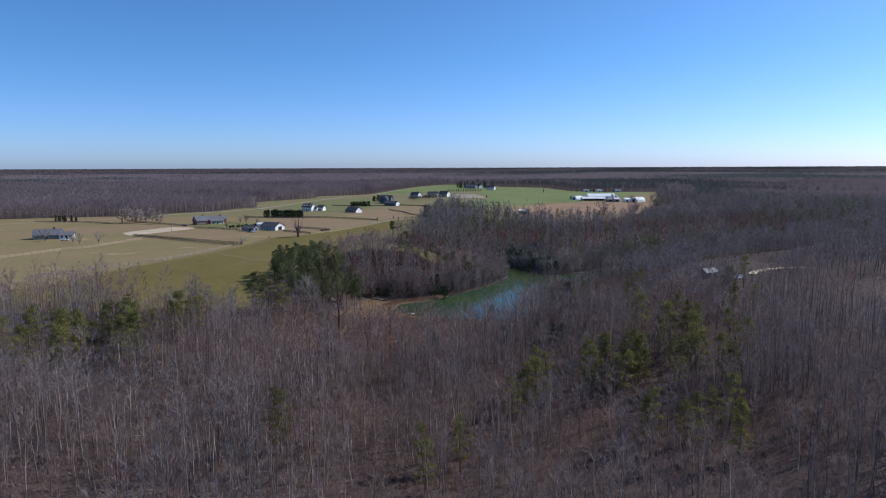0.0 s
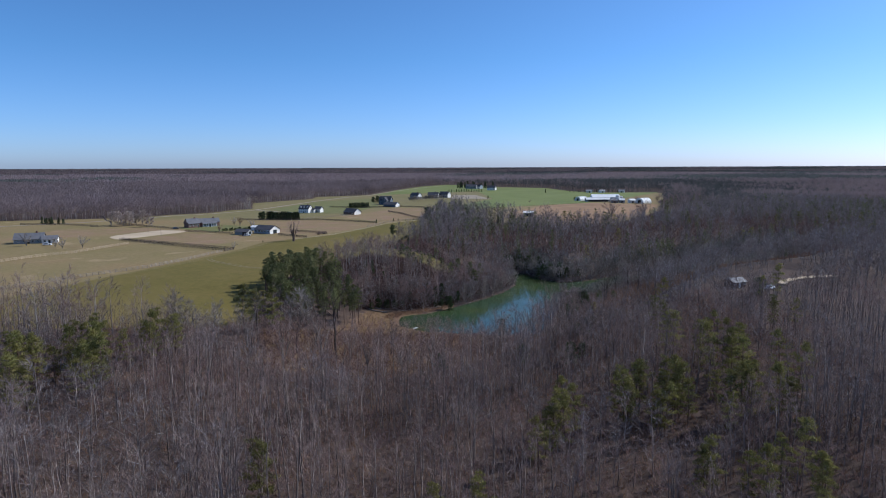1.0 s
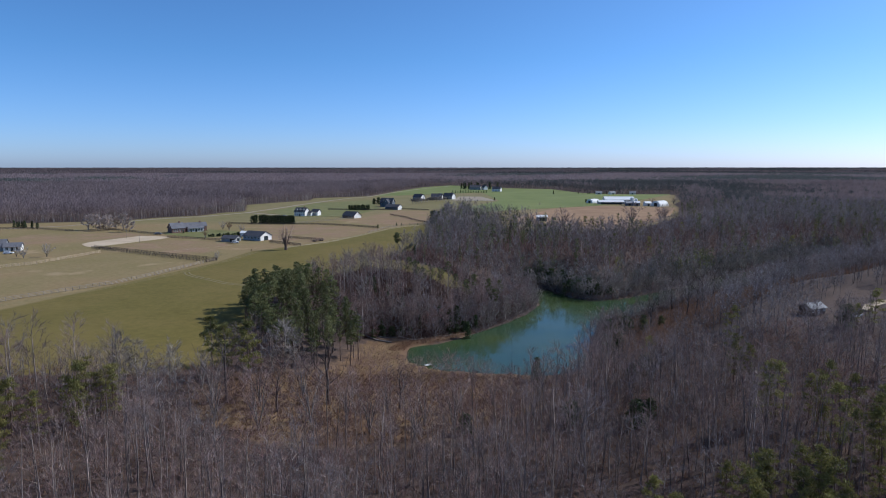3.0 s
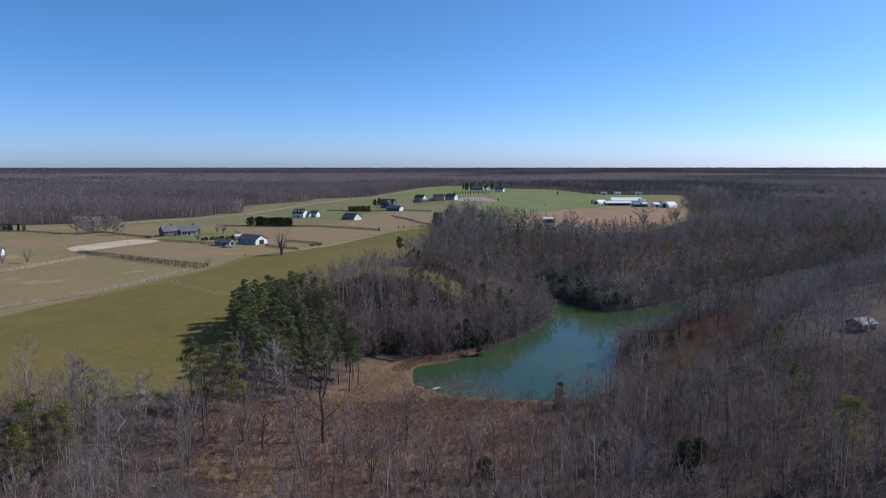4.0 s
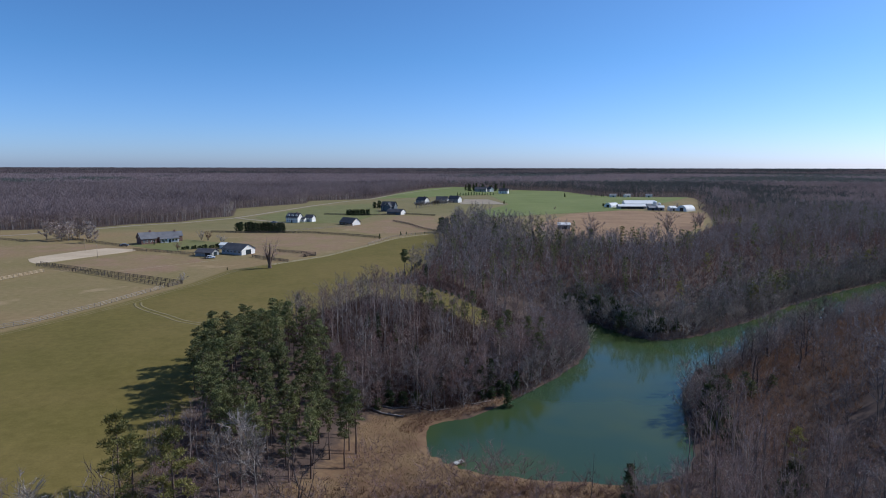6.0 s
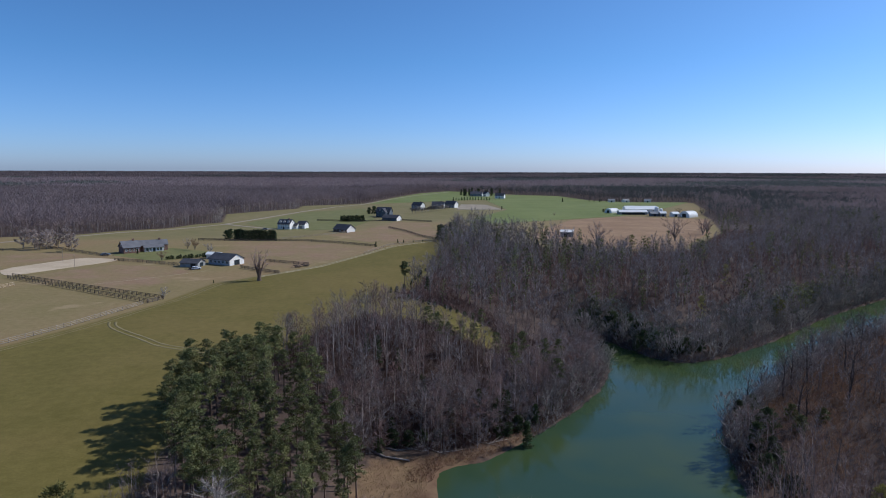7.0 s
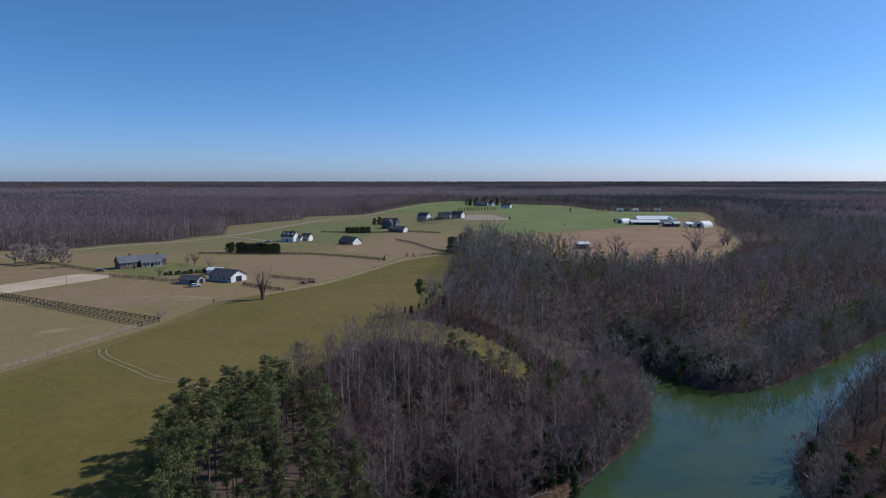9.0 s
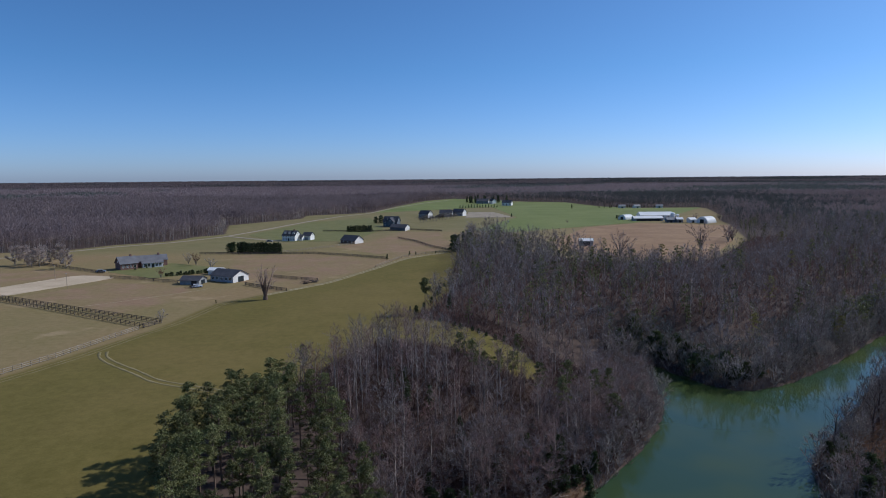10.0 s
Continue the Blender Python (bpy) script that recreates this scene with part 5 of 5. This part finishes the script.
block(house, -98.8, 651, -20, 5, 5, 2.6, 1.6, M_WHITE, M_DARKROOF, windows=((-1, 1.5, (-1, 1), 0.9, 1.3),), upper=False)
block(house, -93.5, 654, -20, 6.5, 6.5, 3.4, 2.3, M_WHITE, M_DARKROOF, windows=((-1, 2.9, (-1.5, 1.5), 0.8, 0.6),), door=(0, 2.8, 2.2, M_GREYWALL))
shed = building("barn", "long dark-roofed barn with a white gable end", "barn", 0, 0)
# colours hold the light too: dark shaded front, white sunlit gable
block(shed, -58.5, 626, -36, 13, 9.5, 2.3, 3.2, M_BROWNWALL, M_DARKROOF, gable_door=(2.6, 2.2, M_WHITE), windows=((-1, 1.3, (-4, 0, 4), 1, 0.8),), upper=False, gable_m=M_WHITE)
house = building("blue_house", "slate blue house with steep dark roofs", "house", 0, 0)
block(house, -33, 775, -20, 14, 9, 5.0, 4.4, M_BLUEWALL, M_DARKROOF, windows=((-1, 1.5, (-5, 5), 1.1, 1.4), (-1, 4.0, (-5, 0, 5), 1.0, 1.2)), door=(1, 1.2, 2.1, M_WHITE), dormers=2)
block(house, -33, 770, 70, 9, 6, 5.0, 3.6, M_BLUEWALL, M_DARKROOF, upper=True)
shed = building("garage", "blue-grey garage with a white gable end", "garage", 0, 0)
block(shed, -25, 729, -28, 15, 9, 2.8, 2.4, M_BLUEWALL, M_DARKROOF, gable_door=(4.5, 2.6, M_WHITE), upper=False, gable_m=M_WHITE)
# first and third: shaded white fronts painted grey, sunlit gable ends painted white
for x, y, r, ln, w, label, mat in ((3, 893, -38, 13, 9, "house behind young trees, shaded walls painted grey, sunlit gables white", M_GREYWALL), (27, 905, -10, 14, 9, "grey house with dark roof", M_GREYWALL), (44, 922, -35, 14, 9, "dark-roofed house with pale gable", M_GREYWALL),
                              (112, 1246, -15, 20, 12, "dark grey house with a white gable", M_GREYWALL), (128, 1240, -60, 9, 8, "white garage beside the far house", M_WHITE), (141, 1166, -25, 15, 9, "white house with grey roof", M_WHITE)):
    house = building("farm_house", label, "house", 0, 0)
    block(house, x, y, r, ln, w, 4.6, 3.6, mat, M_DARKROOF, windows=((-1, 1.5, (-ln * 0.3, ln * 0.3), 1.2, 1.4), (-1, 3.7, (-ln * 0.3, 0, ln * 0.3), 1.1, 1.1)), door=(0, 1.2, 2.1, M_PANESHADE), chimney=True, gable_m=M_WHITE)
house = building("ranch_house", "low grey farmhouse with a grey roof", "house", 0, 0)
block(house, -232, 421, 18, 15, 9, 2.7, 3.2, M_GREYWALL, M_SLATE, windows=((-1, 1.5, (-5, -2.5, 2.5, 5), 1.2, 1.2),), door=(0, 1.2, 2.1, M_PANESHADE), chimney=True, upper=False)
block(house, -220.5, 421.5, 18, 8, 6, 2.4, 1.8, M_WHITE, M_SLATE, windows=((-1, 1.4, (-2.4, 2.4), 1.3, 1.5),), door=(0, 1.2, 2.0, M_PANESHADE), upper=False)
shed = building("hut", "open field hut with pale roof at the wood's edge", "shed", 0, 0)
block(shed, 100, 586, -8, 8.5, 5, 3.6, 1.2, M_GREYWALL, M_METALROOF, door=(0, 4.5, 2.6, M_PANESHADE), upper=False)
shed = building("cabin", "grey-roofed cabin in the wooded clearing", "cabin", 0, 0)
block(shed, 118, 260, 20, 6.0, 4.5, 2.2, 1.2, M_BROWNWALL, M_GREYROOF, base=float(land(118, 260)), windows=((-1, 1.5, (-2.5, 2.5), 1, 1),), door=(0, 1.0, 2.0, M_WHITE), upper=False)
for x, y, r, label in ((286, 1052, -10, "small white shed beyond the green field"), (306, 1049, 15, "small white shed at the far wood"), (338, 1047, -20, "low white shed before the far wood")):
    shed = building("shed", label, "shed", 0, 0)
    block(shed, x, y, r, 9, 6, 2.8, 1.8, M_WHITE, M_GREYROOF, door=(0, 2.0, 2.1, M_PANESHADE), upper=False)
# farmyard
barn = building("dairy_barn", "long white-roofed dairy barn with grey lean-to", "barn", 0, 0)
block(barn, 240, 818, -4, 34, 14, 5.0, 3.0, M_WHITE, M_METALROOF, windows=((-1, 3.6, (-12, -6, 0, 6, 12), 1.4, 0.8),), upper=False, gable_door=(5, 4, M_PANESHADE))
# lean-to's open front: one long dark panel painted for the shade inside
block(barn, 226, 803, -4, 29, 9, 2.8, 2.0, M_GREYWALL, M_METALROOF, door=(0, 24, 2.2, M_PANESHADE), upper=False)
for x, y, r, ln, w, wall, label, mat, rm in ((239, 777, -5, 8, 6, 3, "grey-blue tool shed in the farmyard", M_BLUEWALL, M_GREYROOF), (247, 775, -5, 6, 5, 3.4, "small grey shed in the farmyard", M_GREYWALL, M_METALROOF), (258, 772, 10, 7, 6, 3.2, "white shed in the farmyard", M_WHITE, M_METALROOF)):
    shed = building("shed", label, "shed", 0, 0)
    block(shed, x, y, r, ln, w, wall, 1.6, mat, rm, door=(0, 2.2, 2.2, M_PANESHADE), upper=False)


def hoop_barn(x, y, rot, radius, length, label):
    """A half-round barn: ribbed shell, end wall, door."""
    top = tagged(new("hoop_barn"), label, "barn")
    top.matrix_basis = pose(x, y, 0, 0, 0, rot)
    arc = [(radius * math.cos(a), radius * 1.02 * math.sin(a)) for a in np.linspace(0, math.pi, 17)]
    inner = [(c * 0.96, s * 0.96) for c, s in arc[::-1]]
    part("shell", prism(arc + inner, -length / 2, length / 2), M_METALROOF, top)
    for i in range(5):
        u = -length / 2 + length * (i + 0.5) / 5
        part("rib", prism([(c * 1.015, s * 1.015) for c, s in arc] + [(c * 1.002, s * 1.002) for c, s in arc[::-1]], u - 0.12, u + 0.12), M_METALROOF, top)
    end = [(c * 0.955, s * 0.955) for c, s in arc]
    part("end_wall", prism(end, length / 2 - 0.3, length / 2 - 0.1), M_WHITE, top)
    part("end_wall", prism(end, -length / 2 + 0.1, -length / 2 + 0.3), M_WHITE, top)
    # a dark panel painted for the shade in the open end
    part("door", box(length / 2 - 0.1, -radius * 0.35, 0, length / 2 - 0.03, radius * 0.35, radius * 0.6), M_PANESHADE, top)


hoop_barn(270, 766, 212, 6.0, 15, "white half-round barn beside the ploughed field")
hoop_barn(212, 826, 212, 5.0, 13, "white half-round shelter beside the dairy barn")


def silo(x, y, r, h):
    top = tagged(new("silo"), "pale metal silo with a domed cap", "silo")
    top.matrix_basis = pose(x, y, 0)
    bm = bmesh.new()
    bmesh.ops.create_cone(bm, cap_ends=True, segments=20, radius1=r, radius2=r, depth=h, matrix=Matrix.Translation((0, 0, h / 2)))
    part("body", bm, M_METALROOF, top)
    bm = bmesh.new()
    bmesh.ops.create_uvsphere(bm, u_segments=20, v_segments=10, radius=r * 1.04, matrix=Matrix.Translation((0, 0, h)) @ Matrix.Diagonal((1, 1, 0.6, 1)))
    part("cap", bm, M_METALROOF, top)
    for i in range(4):
        bm = bmesh.new()
        bmesh.ops.create_cone(bm, cap_ends=False, segments=20, radius1=r * 1.02, radius2=r * 1.02, depth=0.15, matrix=Matrix.Translation((0, 0, h * (i + 0.5) / 4)))
        part("hoop", bm, M_GREYROOF, top)


silo(247, 790, 2.2, 7.5)
silo(252, 791, 1.8, 6.0)


# ---- vehicles ----
def car(x, y, rot, paint, label, z=0.0):
    top = tagged(new("car"), label, "car")
    top.matrix_basis = pose(x, y, z, 0, 0, rot)
    part("body", prism([(-0.88, 0.28), (0.88, 0.28), (0.92, 0.7), (0.85, 0.92), (-0.85, 0.92), (-0.92, 0.7)], -2.2, 2.2), paint, top)
    part("cabin", prism([(-0.8, 0.9), (0.8, 0.9), (0.66, 1.46), (-0.66, 1.46)], -1.5, 0.8), paint, top)
    part("windscreen", box(0.78, -0.62, 0.98, 0.83, 0.62, 1.38), M_PANESHADE, top)
    for s in (-1, 1):
        part("side_window", box(-1.3, s * 0.735 - 0.05, 1.0, 0.6, s * 0.735 + 0.05, 1.36), M_PANESHADE, top)
    for wx in (-1.35, 1.35):
        for s in (-1, 1):
            bm = bmesh.new()
            bmesh.ops.create_cone(bm, cap_ends=True, segments=16, radius1=0.33, radius2=0.33, depth=0.22, matrix=pose(wx, s * 0.84, 0.33, 90))
            part("wheel", bm, M_DARKROOF, top)


M_CARWHITE = surface("white_car_paint", (0.70, 0.70, 0.70), (0.80, 0.80, 0.80), 2, 0.5, 0.25, 0)
M_CARGREY = surface("grey_car_paint", (0.20, 0.21, 0.23), (0.28, 0.29, 0.30), 2, 0.5, 0.25, 0)
car(-110.6, 448.5, 20, M_CARWHITE, "white car parked beside the low shed")
car(-174.3, 498.8, 10, M_CARGREY, "grey car parked beside the brick house")
car(-215, 408, 15, M_CARWHITE, "white car parked at the ranch house")
car(-120, 642, -10, M_CARGREY, "grey car parked at the white house")
car(128, 254, 30, M_CARWHITE, "white car in the wooded clearing", float(land(128, 254)))


# ---- hedges and bushes ----
def cedar(x, y, size, label, group):
    tree_thing("evergreen", CEDAR_MESHES[dice.integers(0, 3)], x, y, size, label, group)


for i in range(22):
    u = i / 21
    cedar(-126 + 28 * u, 577 - 8 * u, dice.uniform(0.95, 1.12), "dark clipped evergreen in a hedge row", "evergreen hedge")
for x, y, sz in ((-132, 580.5, 0.95), (-130, 581, 1.05)):
    tree_thing("evergreen_shrub", BUSH_MESHES[dice.integers(0, 3)], x, y, sz * 1.7, "broad dark evergreen beside the hedge row", "evergreen hedge")
for i in range(16):
    u = i / 15
    cedar(-70 + 20.5 * u, 719 - 1 * u, dice.uniform(0.8, 0.95), "dark evergreen in the far hedge row", "far hedge")
for i in range(12):
    cedar(-300 + 24 * dice.uniform(0, 1), 548 + dice.uniform(-3, 3), dice.uniform(0.5, 0.9), "dark shrub at the edge of the far woods", "wood edge shrubs")
for i in range(26):
    u = i / 25
    tree_thing("evergreen", BUSH_MESHES[dice.integers(0, 3)], -136 + 26 * u + dice.normal(0, 0.3), 482 + 13 * u + dice.normal(0, 0.3), dice.uniform(0.38, 0.7), "low dark shrub in the hedge along the lawn", "lawn hedge")
for x, y, s in ((-30.9, 531, 0.5), (-17.9, 549, 0.4), (-14.1, 551, 0.35), (-8, 554, 0.25), (-2, 556, 0.25), (-92, 412, 0.2), (215, 1055, 0.9), (100, 884, 0.7), (-160, 505, 0.4), (-157, 512, 0.35)):
    cedar(x, y, s, "dark round bush standing alone", "bushes")
for x, y, sz in ((-50, 815, 1.9), (-45, 817, 2.2), (-40, 816, 1.8)):
    tree_thing("evergreen_shrub", BUSH_MESHES[dice.integers(0, 3)], x, y, sz, "broad dark evergreen bush near the slate blue house", "bushes")
for i in range(14):
    u = i / 13
    cedar(60 + 56 * u, 1098 + 10 * u, dice.uniform(0.5, 0.85), "dark evergreen before the far house", "far evergreens")
for i in range(16):
    cedar(98 + dice.uniform(-10, 60), 1262 + dice.uniform(0, 40), dice.uniform(1.3, 2.2), "tall dark evergreen behind the far house", "far evergreens")
for i in range(14):
    cedar(258 + 80 * i / 13, 1062 - 14 * i / 13 + dice.uniform(-4, 10), dice.uniform(0.35, 0.8), "dark evergreen at the field's far edge", "far evergreens")
for i in range(6):
    cedar(207 + 6 * i / 5, 842 + dice.uniform(-2, 2), dice.uniform(0.4, 0.7), "dark shrub beside the half-round shelter", "yard shrubs")


# ---- fences, poles, dock ----
def box_mesh(name, x0, y0, z0, x1, y1, z1, material, bevel=0.0):
    bm = box(x0, y0, z0, x1, y1, z1, bevel)
    me = bpy.data.meshes.new(name)
    bm.to_mesh(me)
    bm.free()
    me.materials.append(material)
    return me


def fence(line, gap, rails, height, material, label, thick=1.0):
    """A board fence along a line: posts and rails, each a part."""
    top = tagged(new("fence"), label, "fence")
    post_me = box_mesh("post", -0.07 * thick, -0.07 * thick, -0.4, 0.07 * thick, 0.07 * thick, height + 0.1, material, 0.015)
    rail_me = box_mesh("rail", -0.02, -gap / 2, -0.075 * thick, 0.02, gap / 2, 0.075 * thick, material, 0.008)
    p = np.array(line, float)
    at = np.concatenate(([0], np.cumsum(np.hypot(*np.diff(p, axis=0).T))))
    u = np.arange(0, at[-1], gap)
    xs, ys = np.interp(u, at, p[:, 0]), np.interp(u, at, p[:, 1])
    zs = land(xs, ys)
    for i in range(len(u)):
        o = new("post", post_me)
        o.parent = top
        o.matrix_basis = pose(xs[i], ys[i], zs[i], dice.normal(0, 1), dice.normal(0, 1), dice.uniform(0, 20))
        if i + 1 < len(u):
            a, b = Vector((xs[i], ys[i], zs[i])), Vector((xs[i + 1], ys[i + 1], zs[i + 1]))
            d = b - a
            turn = math.degrees(math.atan2(-d.x, d.y))
            for k in range(rails):
                r = new("rail", rail_me)
                r.parent = top
                mid = (a + b) / 2
                r.matrix_basis = pose(mid.x, mid.y, mid.z + height * (k + 0.75) / (rails - 0.1), math.degrees(math.atan2(d.z, math.hypot(d.x, d.y))) + dice.normal(0, 0.3), 0, turn) @ pose(0.09 * thick, 0, 0)


fence([(-156, 268), (-140.3, 293), (-121.5, 318.5), (-113.3, 340), (-107.8, 359.5), (-103.5, 373.6)], 2.44, 3, 1.4, M_FENCE, "weathered grey-brown board fence along the meadow", 1.1)
fence([(-100.4, 380.3), (-118, 391), (-136.4, 402.1), (-158, 416), (-184, 432.5)], 2.44, 3, 1.35, M_DARKFENCE, "dark board fence between the paddocks", 1.3)
fence([(-103.5, 374.5), (-127.9, 390.6), (-150, 406), (-184, 428.5)], 2.44, 3, 1.35, M_DARKFENCE, "dark board fence of the paddock lane", 1.2)
fence([(-103.5, 373.6), (-100.4, 380.3)], 2.3, 3, 1.4, M_DARKFENCE, "dark wooden gate fence at the corner", 1.3)
fence([(-161, 479), (-146, 473), (-133, 466), (-121, 460)], 3.0, 3, 1.35, M_DARKFENCE, "dark board fence behind the arena", 1.4)
fence([(-148, 571), (-125, 566.5), (-77.5, 563.5), (-54, 550), (-31, 533)], 3.6, 3, 1.35, M_DARKFENCE, "dark board fence across the far pasture", 1.7)
fence([(-26, 655), (-12, 625), (-2.7, 591), (9, 567)], 3.6, 3, 1.35, M_DARKFENCE, "dark board fence beside the far paddock", 1.7)
fence([(-92, 727), (-50, 716), (-15, 728), (14, 708)], 4.0, 3, 1.35, M_DARKFENCE, "dark board fence below the houses", 1.8)
fence([(-169.5, 410), (-181, 371.5), (-191, 361), (-206, 330)], 2.44, 3, 1.4, M_SAND, "pale board fence of the farmhouse yard", 1.0)
fence([(-91, 452), (-80, 442.5), (-69, 434.5)], 3.0, 3, 1.3, M_DARKFENCE, "dark corral fence beside the stable", 1.7)
fence([(-84, 473), (-71, 465.5), (-60, 459.5)], 3.0, 3, 1.3, M_DARKFENCE, "dark corral fence behind the stable", 1.5)
fence([(-309, 541), (-270, 536), (-238, 520)], 3.6, 3, 1.3, M_DARKFENCE, "dark fence beside the far paddock", 1.4)
fence([(-97, 572), (-70, 600), (-55, 618)], 3.6, 2, 1.3, M_FENCE, "pale rail fence towards the barn", 1.4)
fence([(-36, 500), (-24, 535), (-8, 553), (8, 565)], 3.0, 2, 1.3, M_FENCE, "pale wire fence posts beside the track", 1.3)
fence([(-240, 548), (-205, 520), (-170, 494)], 3.6, 3, 1.3, M_DARKFENCE, "dark fence along the paddock trees", 1.5)


def pole(x, y, h):
    top = tagged(new("light_pole"), "thin wooden arena pole with a small lamp", "pole")
    top.matrix_basis = pose(x, y, 0)
    v, f = tubes((0, 0, -0.3), (0, 0, h), 0.11, 0.07, 8)
    new("mast", mesh_of("mast", v, f, M_FENCE)).parent = top
    part("lamp", box(-0.2, -0.35, h - 0.25, 0.2, 0.1, h - 0.05, 0.04), M_GREYROOF, top)


pole(-166.7, 451.6, 6.8)
pole(-185.7, 478, 6.8)


def brush_pile(x, y, seed):
    """A heap of cut logs and limbs."""
    top = tagged(new("brush_pile"), "dark heap of cut logs and limbs by the corral", "brush pile")
    g = np.random.default_rng(seed)
    for i in range(16):
        a, ln = g.uniform(0, math.pi), g.uniform(1.2, 2.6)
        c = np.array([x + g.normal(0, 1.0), y + g.normal(0, 0.7), 0.15 + 0.9 * g.uniform(0, 1) ** 2])
        d = np.array([math.cos(a), math.sin(a), g.uniform(-0.1, 0.2)]) * ln / 2
        v, f = tubes(c - d, c + d, g.uniform(0.08, 0.2), g.uniform(0.05, 0.1), 6)
        new("log", mesh_of("log", v, f, M_DARKLIMB)).parent = top


brush_pile(-64.8, 453.5, 5)
brush_pile(-61.5, 456, 6)
brush_pile(-112, 447.5, 7)


def dock(x, y, rot):
    top = tagged(new("dock"), "small bleached wooden dock at the pond's edge", "dock")
    top.matrix_basis = pose(x, y, WATER + 0.35, 0, 0, rot) @ Matrix.Scale(0.68, 4)
    for i in range(9):
        part("plank", box(-1.6 + i * 0.36, -0.9, 0, -1.6 + i * 0.36 + 0.33, 0.9, 0.05, 0.008), M_DOCK, top)
    for s in (-0.7, 0.7):
        part("beam", box(-1.6, s - 0.06, -0.16, 1.6, s + 0.06, -0.003), M_FENCE, top)
        for px in (-1.4, 1.4):
            v, f = tubes((px, s, -1.6), (px, s, 0.25), 0.07, 0.07, 8)
            new("post", mesh_of("post", v, f, M_FENCE)).parent = top


dock(-2.0, 248.6, 35)
sheet("sandy_drive", strip([(136, 260), (141, 266), (149, 271), (158, 274), (168, 275)], 3.0), float(land(150, 270)) + 0.5, M_SAND, "pale sandy drive in the wooded clearing", "driveway")


def log(points, r, bark=M_BARK, label="fallen leafless tree lying on the bank"):
    """A fallen trunk with broken limbs lying on the bank."""
    top = tagged(new("fallen_tree"), label, "log")
    p = np.array([(x, y, float(land(x, y)) + r * 0.7) for x, y in points])
    v, f = joined([tubes(p[i], p[i + 1], r * (1 - 0.25 * i), r * (0.75 - 0.25 * i) + 0.02, 7) for i in range(len(p) - 1)])
    new("trunk", mesh_of("trunk", v, f, bark)).parent = top
    s = np.random.default_rng(9)
    b = p[1] + (p[-1] - p[1]) * s.uniform(0, 1, (14, 1))
    t = b + s.normal(0, 1.3, (14, 3)) * np.array([1, 1, 0.5]) + np.array([0, 0, 0.8])
    v, f = tubes(b, t, 0.06, 0.0)
    new("limbs", mesh_of("limbs", v, f, bark)).parent = top


for pts, r in (([(-3, 287), (1, 284.5), (5, 285)], 0.14), ([(0, 279), (3.5, 277.6), (7, 279.5)], 0.12), ([(-10, 276), (-7, 273.8), (-3.5, 274.4)], 0.13), ([(2, 288), (5.5, 286), (9, 287.2)], 0.12), ([(-16, 276), (-12.5, 274.5), (-9, 277)], 0.12)):
    log(pts, r, M_PALE, "pale fallen limb lying in the brush")
log([(-22.6, 272.9), (-18, 270.5), (-13, 270)], 0.3)
log([(-20, 274), (-15.5, 273.5), (-11, 275)], 0.22)
